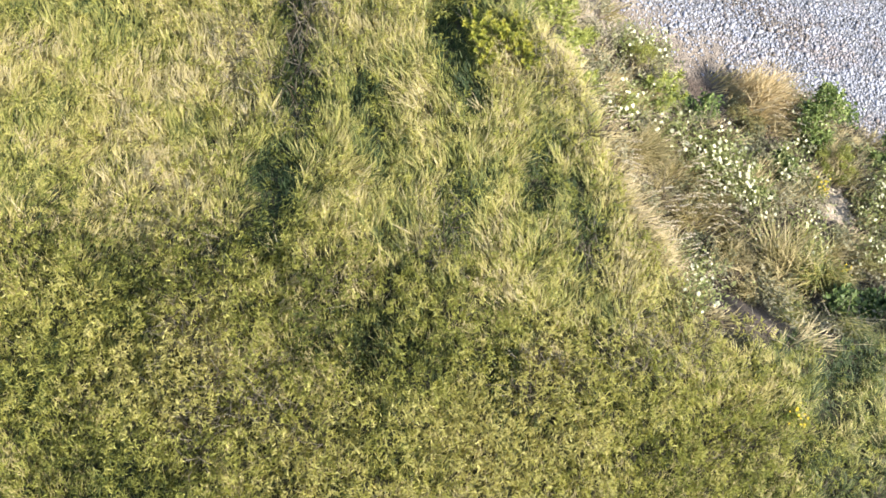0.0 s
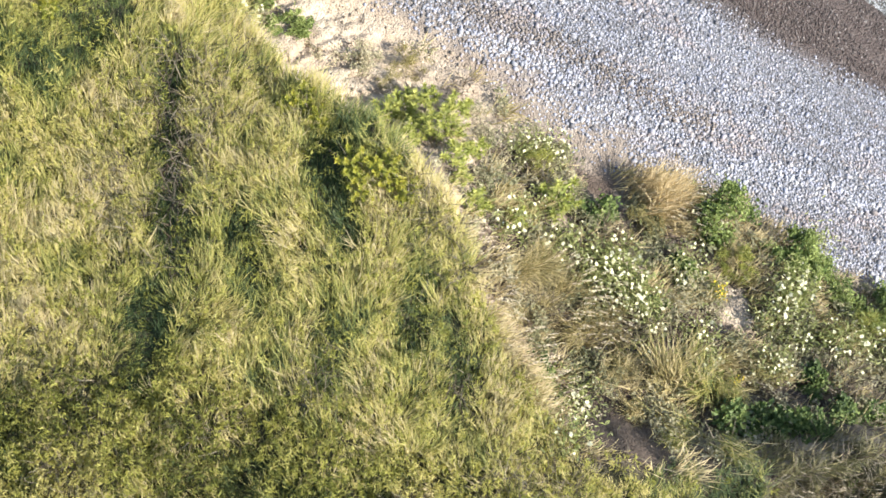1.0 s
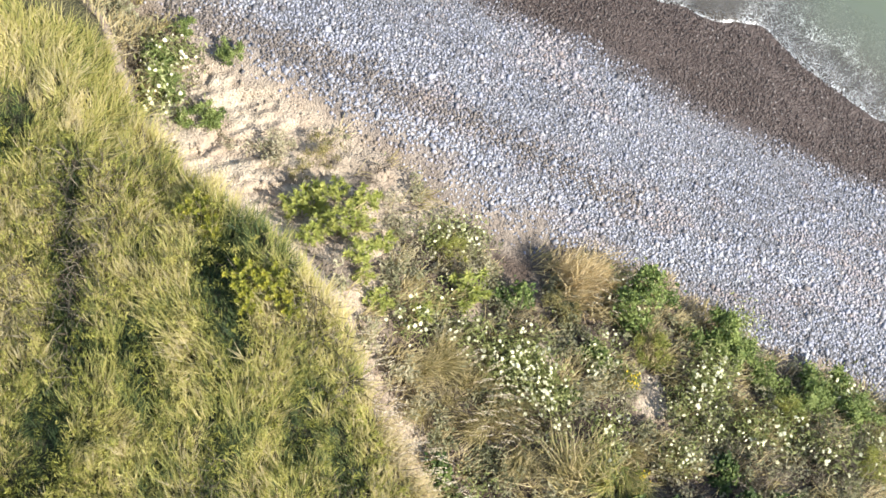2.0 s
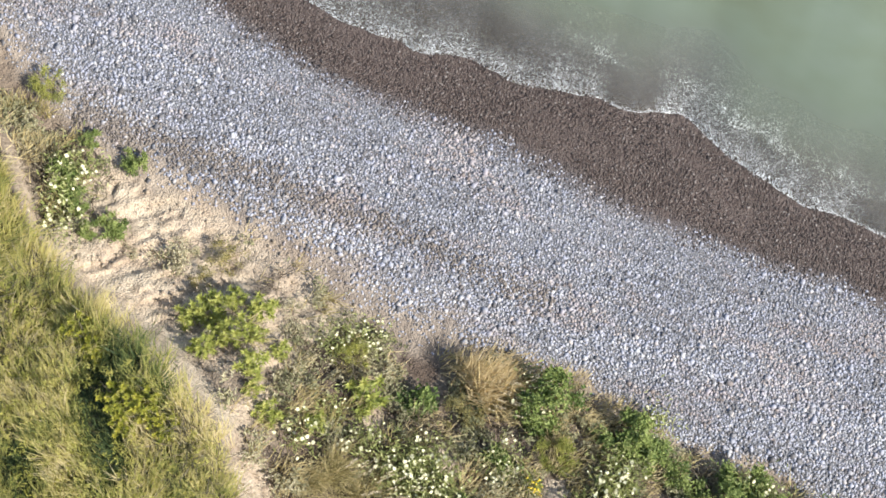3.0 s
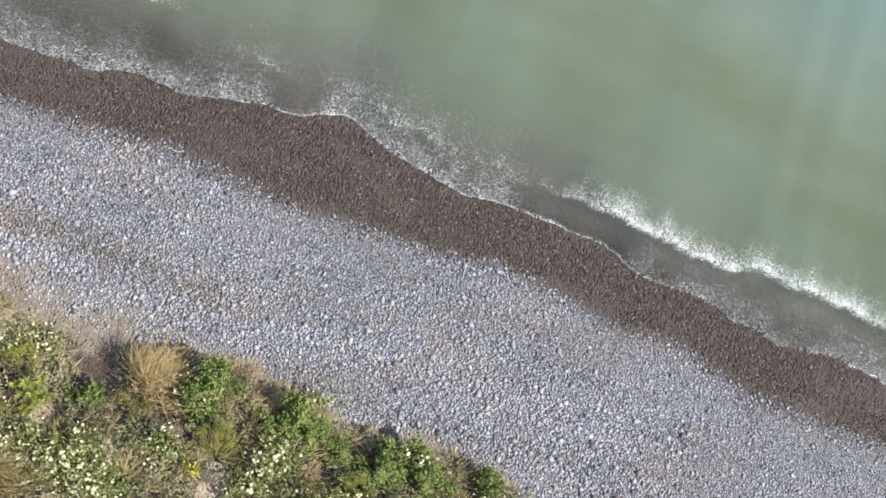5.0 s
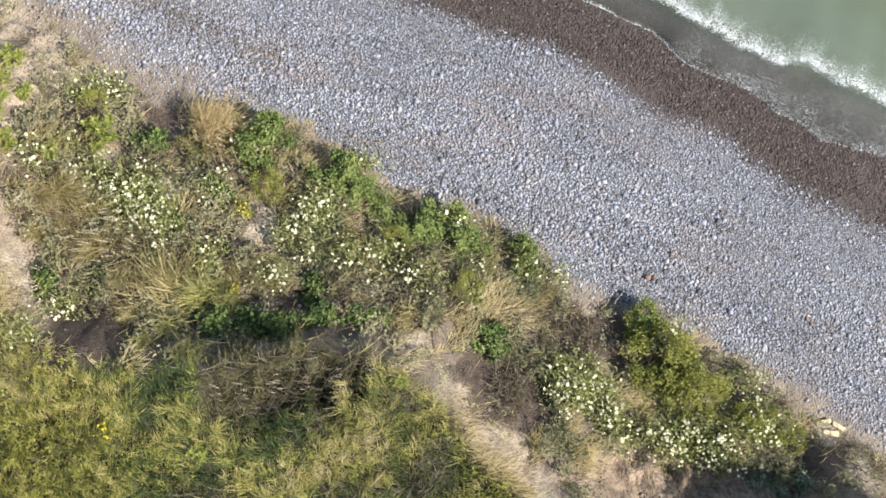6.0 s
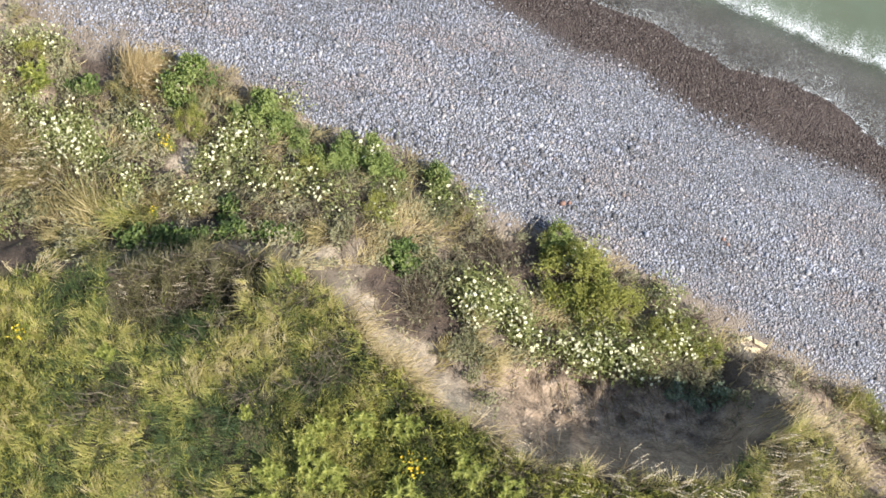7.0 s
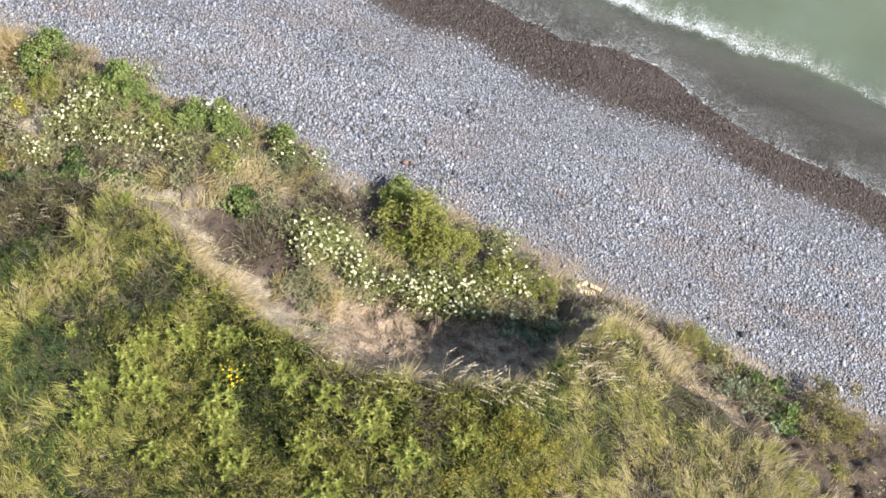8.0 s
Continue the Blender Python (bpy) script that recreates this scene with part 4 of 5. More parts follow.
MATTED = leaf_material("matted_growth", (0.0, (0.045, 0.042, 0.02)), (0.45, (0.155, 0.148, 0.066)), (0.75, (0.29, 0.262, 0.12)), (1.0, (0.48, 0.41, 0.25)))
tagged(new("matted_grass", mesh_of("matted_grass", v, f, [MATTED], dry=np.repeat(np.clip(0.4 + 0.9 * (fbm(x, y, 0.2, 111) - 0.5) + g.normal(0, 0.2, n), 0, 1), 5))), "matted brown-olive dry growth in a sunken patch", "grass", kind="stuff")

# straw fringe along the cliff's edge
g = np.random.default_rng(49)
x = g.uniform(-5.0, 13.4, 9000)
off = g.normal(0.03, 0.1, x.size)
y = edge_y(x) + off
keep = g.random(x.size) < step(0.35, 0.6, fbm(x, 0 * x, 0.9, 101) - 0.25 + 0.22 * step(-5, -4, x) * (1 - step(-3, -2.4, x)) + 0.12 * step(1.6, 2.4, x) * (1 - step(2.8, 3.4, x)) + 0.05 * step(2.8, 3.4, x) * (1 - step(5.5, 6.5, x)) + 0.22 * step(9.4, 9.8, x) - 0.7 * step(-2.9, -2.6, x) * (1 - step(0.4, 0.8, x)))
x, y = x[keep], y[keep]
v, f = blades(x, y, ground_z(x, y), 0.16 + 0.26 * g.random(x.size), 0.007 + 0.006 * g.random(x.size), 0.75 + 1.6 * (fbm(x, y, 0.8, 102) - 0.5) + g.normal(0, 0.3, x.size), np.clip(g.normal(0.55, 0.15, x.size), 0.1, 0.95), 0.3, 50)
tagged(new("edge_straw", mesh_of("edge_straw", v, f, [STRAW], dry=np.repeat(g.random(x.size), 5))), "bleached straw grass hanging over the cliff edge", "grass", kind="stuff")


# ---- plants that stand apart ----
def tube(points, r0, r1, sides=4):
    points = np.asarray(points, float)
    n = len(points)
    ring = np.arange(sides) * 2 * np.pi / sides
    r = np.linspace(r0, r1, n)
    v = points[:, None] + r[:, None, None] * np.stack([np.cos(ring), np.sin(ring), 0 * ring], -1)[None]
    f = [(a * sides + b, a * sides + (b + 1) % sides, (a + 1) * sides + (b + 1) % sides) for a in range(n - 1) for b in range(sides)]
    f += [(a * sides + b, (a + 1) * sides + (b + 1) % sides, (a + 1) * sides + b) for a in range(n - 1) for b in range(sides)]
    return v.reshape(-1, 3), np.array(f)


def shrub(name, label, leaf_mat, seed, height=0.6, count=1500, leaf=0.07, aspect=0.55, clumps=16, up=0.45, category="shrub", dry=0.45, tight=1.0):
    """A bush of one metre's radius, its leaves in uneven clumps on branching stems."""
    g = np.random.default_rng(seed)
    root = tagged(new(name), label, category)
    turn, far = g.random(clumps) * 2 * np.pi, np.sqrt(g.random(clumps)) * 0.85
    mids = np.stack([np.cos(turn) * far, np.sin(turn) * far, height * (1.0 - 0.55 * far**2) * (0.55 + 0.45 * g.random(clumps))], -1)
    for m in mids:
        bend = m * np.array([0.35, 0.35, 0.5]) + g.normal(0, 0.04, 3)
        part("branch", mesh_of("branch", *tube([(0.1 * m[0], 0.1 * m[1], -0.08), bend, m], 0.022, 0.006), [STEM], True), root)
    each = g.integers(0, clumps, count)
    spread = (0.1 + 0.1 * g.random(clumps))[each][:, None] * tight
    at = mids[each] + g.normal(0, 1, (count, 3)) * spread * np.array([1, 1, 0.8])
    at[:, 2] = np.abs(at[:, 2]) + 0.02
    # Low inner leaves darker, the crown lighter: shade put into the colour.
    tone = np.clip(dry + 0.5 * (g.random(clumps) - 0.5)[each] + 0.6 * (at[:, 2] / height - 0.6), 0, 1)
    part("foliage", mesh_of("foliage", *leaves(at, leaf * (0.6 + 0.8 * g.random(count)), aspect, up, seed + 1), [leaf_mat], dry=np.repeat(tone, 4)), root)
    return root


def shoots(name, label, leaf_mat, seed, count=9, each=46, long=0.4, wide=0.05, height=0.9, dry=0.5, lean=0.0):
    """A weed of one metre's radius: upright leafy shoots, each a star of narrow leaves when seen from above."""
    g = np.random.default_rng(seed)
    root = tagged(new(name), label, "plant")
    for n in range(count):
        turn, far = 2.4 * n + g.normal(0, 0.3), 0.75 * math.sqrt((n + 0.4) / count)
        foot = np.array([0.5 * far * math.cos(turn), 0.5 * far * math.sin(turn), -0.06])
        tip = np.array([far * math.cos(turn) + lean, far * math.sin(turn) + 0.6 * lean, height * g.uniform(0.6, 1.0) * (1.1 - 0.5 * far)])
        k = np.sqrt(g.random(each))[:, None]
        at = foot + (tip - foot) * k
        reach = long * (1.25 - 0.7 * k[:, 0]) * g.uniform(0.7, 1.2, each)
        v, f = blades(at[:, 0], at[:, 1], at[:, 2], reach, wide * g.uniform(0.7, 1.3, each), g.random(each) * 2 * np.pi, np.clip(0.85 - 0.6 * k[:, 0] ** 2 + g.normal(0, 0.1, each), 0.1, 0.95), 0.15, seed + n)
        # Leaves go from darker at the foot to paler at the tip.
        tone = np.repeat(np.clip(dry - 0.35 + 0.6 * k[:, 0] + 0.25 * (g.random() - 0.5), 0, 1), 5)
        stem = part("shoot_stem", mesh_of("shoot_stem", *tube([foot, (foot + tip) / 2 + g.normal(0, 0.02, 3), tip], 0.02, 0.008, 3), [STEM], True), root)
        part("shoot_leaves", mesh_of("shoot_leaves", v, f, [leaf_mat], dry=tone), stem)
    return root


def plant_out(kind_of, places, group, squash=(0.85, 1.2), lift=0.0, swing=6.28):
    """Copies of the given kinds at places (x, y, radius), each turned and stretched a little."""
    g = np.random.default_rng(len(places) * 13 + 5)
    for n, (x, y, r) in enumerate(places):
        s = r * g.uniform(*squash)
        ob = copy_thing(kind_of[n % len(kind_of)], Matrix.LocRotScale((x, y, float(ground_z(x, y)) + lift), Euler((0, 0, (g.random() - 0.5) * swing)), (r * g.uniform(0.9, 1.15), r * g.uniform(0.9, 1.15), s)))
        tagged(ob, group=group)


def done_with(kinds):
    for ob in kinds:
        for child in list(ob.children_recursive):
            bpy.data.objects.remove(child)
        bpy.data.objects.remove(ob)


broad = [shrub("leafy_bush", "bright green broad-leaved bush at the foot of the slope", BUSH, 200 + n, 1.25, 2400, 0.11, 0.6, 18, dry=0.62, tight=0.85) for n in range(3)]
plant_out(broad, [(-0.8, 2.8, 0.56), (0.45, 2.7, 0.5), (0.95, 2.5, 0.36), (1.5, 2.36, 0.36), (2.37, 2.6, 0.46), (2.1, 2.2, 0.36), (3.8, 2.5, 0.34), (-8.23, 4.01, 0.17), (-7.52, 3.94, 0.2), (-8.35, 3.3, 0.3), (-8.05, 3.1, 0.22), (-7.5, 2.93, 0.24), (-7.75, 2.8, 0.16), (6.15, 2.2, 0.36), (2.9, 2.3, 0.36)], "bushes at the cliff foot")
done_with(broad)
bramble = [shrub("bramble", "dark green bramble with broad leaves on the slope", BUSH, 220 + n, 0.5, 1200, 0.15, 0.8, 16, 0.6, dry=0.18) for n in range(2)]
plant_out(bramble, [(-0.13, -0.08, 0.42), (0.3, 0.02, 0.42), (0.68, 0.2, 0.34), (3.68, 1.03, 0.36), (-2.95, -0.5, 0.36), (1.0, 0.4, 0.3), (-2.55, 2.08, 0.34), (-1.55, 0.95, 0.3), (-1.15, 1.7, 0.3), (12.98, 0.62, 0.4), (13.35, 0.3, 0.3), (12.6, 0.7, 0.3), (0.9, 0.85, 0.3), (0.75, 0.15, 0.26), (1.25, 0.55, 0.28), (1.7, 0.72, 0.26), (2.0, 0.85, 0.2)], "brambles on the slope")
done_with(bramble)
GLAUCOUS = leaf_material("grey_green_broad_leaves", (0.0, (0.1, 0.135, 0.075)), (0.5, (0.23, 0.29, 0.17)), (1.0, (0.4, 0.45, 0.3)))
mallow = [shrub("broad_leaved_herb", "low herb with broad pale grey-green leaves on bare earth", GLAUCOUS, 230 + n, 0.45, 420, 0.2, 0.8, 13, 0.65, category="plant", dry=0.5) for n in range(2)]
plant_out(mallow, [(8.5, 0.62, 0.26), (8.72, 0.45, 0.24), (8.98, 0.36, 0.2), (9.42, 0.6, 0.24), (12.45, 0.56, 0.26), (12.75, 0.42, 0.24), (13.1, 0.28, 0.28), (12.2, 0.66, 0.2), (13.3, 0.1, 0.2), (0.05, 0.02, 0.24), (0.6, 0.2, 0.2)], "broad-leaved herbs")
done_with(mallow)
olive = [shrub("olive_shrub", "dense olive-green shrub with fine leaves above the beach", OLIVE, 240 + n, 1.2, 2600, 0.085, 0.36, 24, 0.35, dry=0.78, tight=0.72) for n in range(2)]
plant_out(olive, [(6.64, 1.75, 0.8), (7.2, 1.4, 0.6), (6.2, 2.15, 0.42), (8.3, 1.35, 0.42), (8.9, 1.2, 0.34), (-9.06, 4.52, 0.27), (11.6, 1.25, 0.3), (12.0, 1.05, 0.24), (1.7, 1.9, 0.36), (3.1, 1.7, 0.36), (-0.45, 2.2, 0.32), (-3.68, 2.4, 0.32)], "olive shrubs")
done_with(olive)
khaki = [shrub("dry_shrub", "khaki half-dry shrub with thin twigs on bare earth", DRY_LEAF, 250 + n, 0.9, 1500, 0.09, 0.3, 18, 0.3, dry=0.5, tight=0.9) for n in range(2)]
plant_out(khaki, [(14.2, 0.85, 0.55), (13.9, 0.2, 0.45), (14.5, 0.45, 0.4), (11.45, 1.15, 0.36), (12.2, 1.0, 0.3), (-5.81, 3.1, 0.3), (-6.02, 2.72, 0.2), (3.2, 2.2, 0.3), (-1.9, 2.2, 0.3), (1.2, 1.75, 0.3), (4.4, 2.0, 0.26), (-2.0, 0.9, 0.3), (0.1, 0.75, 0.3)], "khaki shrubs")
done_with(khaki)
greys = [shrub("grey_herb", "sparse grey-green herb on the sandy face", GREY_LEAF, 255 + n, 0.5, 420, 0.13, 0.45, 12, 0.5, dry=0.72) for n in range(2)]
plant_out(greys, [(-6.55, 2.82, 0.34), (-6.45, 3.0, 0.22), (-7.1, 2.7, 0.16), (-4.3, 1.9, 0.3), (-4.5, 2.4, 0.3), (-3.9, 2.75, 0.3), (-4.2, 2.55, 0.28), (-4.7, 2.75, 0.24), (-4.1, 2.2, 0.22), (-0.7, 1.3, 0.25), (5.2, 0.2, 0.25), (5.9, 0.1, 0.2), (12.0, 0.75, 0.2)], "grey herbs")
done_with(greys)
weed = [shoots("leafy_weed", "yellow-green weed of upright shoots with narrow leaves", WEED, 260 + 20 * n, 9 + n) for n in range(3)]
plant_out(weed, [(3.66, -1.65, 0.32), (3.74, -2.25, 0.36), (4.05, -2.25, 0.34), (3.16, -2.5, 0.3), (3.25, -2.95, 0.3), (3.5, -1.9, 0.3), (5.2, -2.5, 0.36), (5.5, -2.9, 0.36), (4.4, -3.1, 0.3), (6.4, -2.4, 0.36), (5.07, -2.18, 0.4), (4.2, -1.42, 0.34), (5.86, -1.5, 0.36), (4.8, -1.25, 0.34), (2.53, -1.82, 0.17), (0.25, -1.7, 0.2), (7.2, -1.75, 0.4), (8.6, -1.6, 0.36), (7.9, -2.1, 0.4), (6.9, -2.9, 0.4), (-5.66, 2.4, 0.38), (-5.92, 2.2, 0.3), (-5.27, 2.26, 0.32), (-5.05, 2.64, 0.32), (-4.87, 1.94, 0.32), (-5.6, 1.9, 0.26), (-4.45, 1.42, 0.26), (-3.83, 1.49, 0.24), (-5.45, 2.65, 0.24), (-4.6, 2.2, 0.22), (-5.0, 2.3, 0.24), (-5.45, 2.1, 0.24), (-4.75, 1.65, 0.2), (-3.29, 2.0, 0.42), (6.5, -1.6, 0.34), (-0.65, 1.6, 0.14), (6.6, 1.45, 0.36), (7.0, 1.7, 0.3), (2.58, 0.3, 0.18)], "yellow-green weeds", lift=0.12)
done_with(weed)
golden = [shoots("yellow_weed", "bright yellow-green flowering weed on the cliff edge", leaf_material("yellow_green_leaves", (0.0, (0.11, 0.145, 0.025)), (0.5, (0.25, 0.265, 0.04)), (1.0, (0.46, 0.41, 0.06))), 340 + 20 * n, 13, 46, 0.26, 0.05, 0.8, 0.45) for n in range(2)]
plant_out(golden, [(-6.17, 1.11, 0.36), (-5.8, 1.15, 0.36), (-6.0, 0.85, 0.26), (-7.0, 1.65, 0.3), (-6.75, 1.5, 0.24), (-5.5, 1.0, 0.26), (-7.2, 1.5, 0.2), (-10.3, 1.6, 0.25)], "yellow weeds", lift=0.1)
done_with(golden)
autumn = [shrub("yellowing_weed", "yellowing leafy plant on the clifftop", leaf_material("yellowing_leaves", (0.0, (0.16, 0.15, 0.03)), (0.5, (0.33, 0.3, 0.06)), (1.0, (0.46, 0.4, 0.11))), 280, 0.8, 900, 0.1, 0.35, 16, category="plant", dry=0.55)]
plant_out(autumn, [(9.6, -1.4, 0.4), (9.2, -1.25, 0.36), (8.9, -1.7, 0.36), (9.9, -1.8, 0.36), (9.4, -1.95, 0.4), (8.4, -1.5, 0.3), (9.8, -2.3, 0.36), (8.6, -2.1, 0.36), (4.65, -1.82, 0.16)], "yellowing weeds")
done_with(autumn)


def tussock(seed, count=300, straw=TAWNY, label="dry golden grass tussock with arching blades"):
    g = np.random.default_rng(seed)
    root = tagged(new("grass_tussock"), label, "grass")
    turn = g.random(count) * 2 * np.pi
    far = np.abs(g.normal(0, 0.22, count))
    v, f = blades(far * np.cos(turn), far * np.sin(turn), 0 * far - 0.05, 0.55 + 0.7 * g.random(count), 0.008 + 0.014 * g.random(count), 0.6 * np.sin(turn) + 0.4 * turn - 0.2 + g.normal(0, 0.6, count), np.clip(0.1 + 0.6 * g.random(count) ** 1.3, 0, 0.95), 0.3, seed)
    part("tuft", mesh_of("tuft", v, f, [straw], dry=np.repeat(np.clip(0.1 + 0.9 * g.random(count) ** 1.4, 0, 1), 5)), root)
    return root


tufts = [tussock(300 + n) for n in range(3)]
plant_out(tufts, [(-2.9, 0.75, 0.42), (-2.45, 0.62, 0.42), (-3.1, 0.42, 0.36), (-2.2, 0.75, 0.36), (-2.7, 1.0, 0.36), (-3.33, 1.01, 0.42), (-3.6, 0.75, 0.4),  (-1.98, 0.16, 0.5), (-2.6, 0.35, 0.5), (-0.43, 2.26, 0.4), (-3.4, 0.9, 0.5), (-1.2, 0.15, 0.8), (2.39, 1.04, 0.4), (-3.44, 0.31, 0.45), (-1.59, -0.36, 0.45), (-0.5, 0.69, 0.38), (10.1, 0.1, 0.4)], "golden grass tussocks")
done_with(tufts)
olive_tufts = [tussock(320 + n, 420, GRASS, "olive-yellow arching grass tussock beside dark bare earth") for n in range(2)]
plant_out(olive_tufts, [(-0.72, 0.25, 0.62), (-0.5, 0.4, 0.5), (-0.9, -0.35, 0.5), (-0.55, -0.5, 0.5), (-1.2, -0.6, 0.4), (-0.3, 0.3, 0.4), (14.3, -0.2, 0.3), (13.8, -0.6, 0.3)], "olive grass tussocks")
done_with(olive_tufts)


GOLD_STRAW = leaf_material("golden_straw", (0.0, (0.34, 0.25, 0.1)), (0.5, (0.52, 0.4, 0.2)), (1.0, (0.68, 0.56, 0.36)))
gold = [tussock(310 + n, 420, GOLD_STRAW) for n in range(2)]
plant_out(gold, [(-1.8, 2.55, 0.72), (-1.5, 2.68, 0.66), (-1.95, 2.72, 0.5)], "golden grass tussocks", (1.0, 1.3), swing=0.8)
done_with(gold)


def flower_head(seed, petal=PETAL):
    """A flat, slightly domed umbel of small florets, one metre across."""
    g = np.random.default_rng(seed)
    n = 16
    far, turn = np.sqrt((np.arange(n) + 0.5) / n) * 0.42, np.arange(n) * 2.4
    at = np.stack([far * np.cos(turn), far * np.sin(turn), 0.2 - 0.9 * far**2 + 0.05 * g.random(n)], -1)
    return mesh_of("flower_head", *leaves(at, 0.3 + 0.1 * g.random(n), 0.9, 0.85, seed), [petal])


HEADS = [flower_head(400 + n) for n in range(3)]


def umbel_plant(seed, heads):
    g = np.random.default_rng(seed)
    root = tagged(new("umbel_plant"), "wild umbel with cream-white flower heads on thin stems", "flower")
    tips = np.stack([g.normal(0, 0.15, heads), g.normal(0, 0.15, heads), 0.26 + 0.22 * g.random(heads)], -1)
    at = np.stack([g.normal(0, 0.17, 220), g.normal(0, 0.17, 220), 0.04 + 0.36 * g.random(220)], -1)
    # The higher a leaf, the paler its tone.
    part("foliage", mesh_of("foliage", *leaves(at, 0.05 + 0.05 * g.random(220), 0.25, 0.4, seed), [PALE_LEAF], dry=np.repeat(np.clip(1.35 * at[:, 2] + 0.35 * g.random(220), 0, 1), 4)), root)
    for n, t in enumerate(tips):
        stem = part("stem", mesh_of("stem", *tube([(0, 0, -0.05), t * [0.5, 0.5, 0.55], t], 0.006, 0.003, 3), [STEM], True), root)
        head = part("flower_head", HEADS[n % 3], stem, "cream-white flower head")
        head.location, head.rotation_euler, head.scale = t, (0.3 * g.normal(), 0.3 * g.normal(), 6.28 * g.random()), (0.022 + 0.034 * g.random() ** 1.4,) * 3
    return root


def ragwort(seed, heads=14):
    g = np.random.default_rng(seed)
    root = tagged(new("ragwort"), "small ragwort with bright yellow flower heads", "flower")
    at = np.stack([g.normal(0, 0.09, 110), g.normal(0, 0.09, 110), 0.03 + 0.3 * g.random(110)], -1)
    # Leaf tone follows height, darker low down.
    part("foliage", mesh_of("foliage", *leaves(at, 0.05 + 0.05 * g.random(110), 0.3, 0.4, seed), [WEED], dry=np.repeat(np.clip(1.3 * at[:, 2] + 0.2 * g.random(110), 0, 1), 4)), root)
    for n in range(heads):
        t = np.array([g.normal(0, 0.08), g.normal(0, 0.08), 0.3 + 0.12 * g.random()])
        stem = part("stem", mesh_of("stem", *tube([(0, 0, -0.05), t * [0.5, 0.5, 0.55], t], 0.006, 0.003, 3), [STEM], True), root)
        head = part("flower_head", GOLD_HEADS[n % 2], stem, "yellow flower head")
        head.location, head.rotation_euler, head.scale = t, (0.3 * g.normal(), 0.3 * g.normal(), 6.28 * g.random()), (0.022 + 0.025 * g.random(),) * 3
    return root


GOLD_HEADS = [flower_head(440 + n, YELLOW) for n in range(2)]
rag = [ragwort(445 + n) for n in range(2)]
plant_out(rag, [(5.03, -1.68, 1.0), (5.12, -1.78, 0.8), (-1.1, -1.8, 0.8), (-0.72, 1.66, 0.8), (-0.3, 0.5, 0.5), (-0.62, 1.6, 0.6)], "yellow ragworts", (0.9, 1.1))
done_with(rag)

umbels = [umbel_plant(420 + n, k) for n, k in enumerate((11, 15, 18, 13))]
g = np.random.default_rng(430)
PATCHES = [(-2.9, 1.4, 0.5, 5), (-2.1, 1.25, 0.4, 9), (-2.0, 0.92, 0.4, 7), (-2.55, 1.18, 0.3, 6), (-1.6, 0.85, 0.25, 2), (-3.64, 1.49, 0.4, 3), (-2.6, -0.6, 0.25, 7), (-4.0, 2.75, 0.3, 2), (0.0, 0.82, 0.2, 3), (-1.19, 1.99, 0.4, 3), (-0.75, 0.82, 0.15, 4), (0.35, 2.0, 0.26, 9), (0.45, 1.41, 0.25, 2), (0.95, 1.45, 0.3, 4), (-3.19, -0.54, 0.25, 3), (1.44, 1.57, 0.45, 3), (2.35, 1.7, 0.45, 3)]
PATCHES += [(3.49, 1.71, 0.45, 3), (4.5, 2.0, 0.3, 2), (-0.26, 1.54, 0.45, 2), (-0.88, 2.6, 0.4, 2), (5.36, 0.82, 0.42, 20), (4.9, 1.02, 0.35, 4), (5.85, 0.64, 0.3, 5), (7.5, 0.62, 0.32, 11), (6.79, 0.7, 0.35, 6), (8.1, 1.0, 0.35, 4), (8.21, 1.64, 0.35, 4), (8.65, 1.3, 0.3, 6), (7.75, 0.8, 0.28, 5)]
PATCHES += [(6.24, 0.4, 0.3, 2), (6.52, 2.11, 0.2, 2), (-3.9, 2.8, 0.4, 3), (-8.3, 3.3, 0.4, 8), (12.0, 1.1, 0.3, 2), (2.6, 2.6, 0.3, 3), (0.5, 2.6, 0.3, 2), (-2.0, 1.5, 0.4, 3), (3.9, 2.5, 0.25, 2)]
for px, py, r, count in PATCHES:
    for _ in range(max(1, round(0.55 * count))):
        x, y = px + 0.52 * r * g.normal(), py + 0.42 * r * g.normal()
        if float(bare_sand(np.array([x]), np.array([y]))[0]) > 0.4:
            continue
        ob = copy_thing(umbels[g.integers(0, 4)], Matrix.LocRotScale((x, y, float(ground_z(x, y)) + 0.02), Euler((0, 0, g.random() * 6.28)), (g.uniform(0.85, 1.2),) * 3))
        tagged(ob, group="flowering umbels")
done_with(umbels)


PLUME = plain("pale_seed_plumes", (0.46, 0.39, 0.27), (0.62, 0.54, 0.4), 40.0)


def seed_grass(seed):
    """A few tall dry stalks with pale seed heads."""
    g = np.random.default_rng(seed)
    root = tagged(new("seed_grass"), "tall dry grass stalks with pale seed heads on the rim", "grass")
    for _ in range(7):
        tip = np.array([g.normal(0.18, 0.1), g.normal(0.1, 0.1), 0.5 + 0.2 * g.random()])
        foot = np.array([g.normal(0, 0.06), g.normal(0, 0.06), -0.05])
        v, f = tube([foot, (foot + tip) / 2 - [0.04, 0.03, -0.05], tip], 0.004, 0.003, 3)
        stalk = part("stalk", mesh_of("stalk", v, f, [STRAW], True, dry=np.full(len(v), 0.6)), root)
        at = tip + np.linspace(0, 1, 10)[:, None] * np.array([0.13, 0.04, 0.0]) + g.normal(0, 0.005, (10, 3))
        part("seed_plume", mesh_of("seed_plume", *leaves(at, 0.026 + 0.01 * g.random(10), 0.4, 0.5, seed + 1), [PLUME]), stalk, "pale seed plume")
    return root


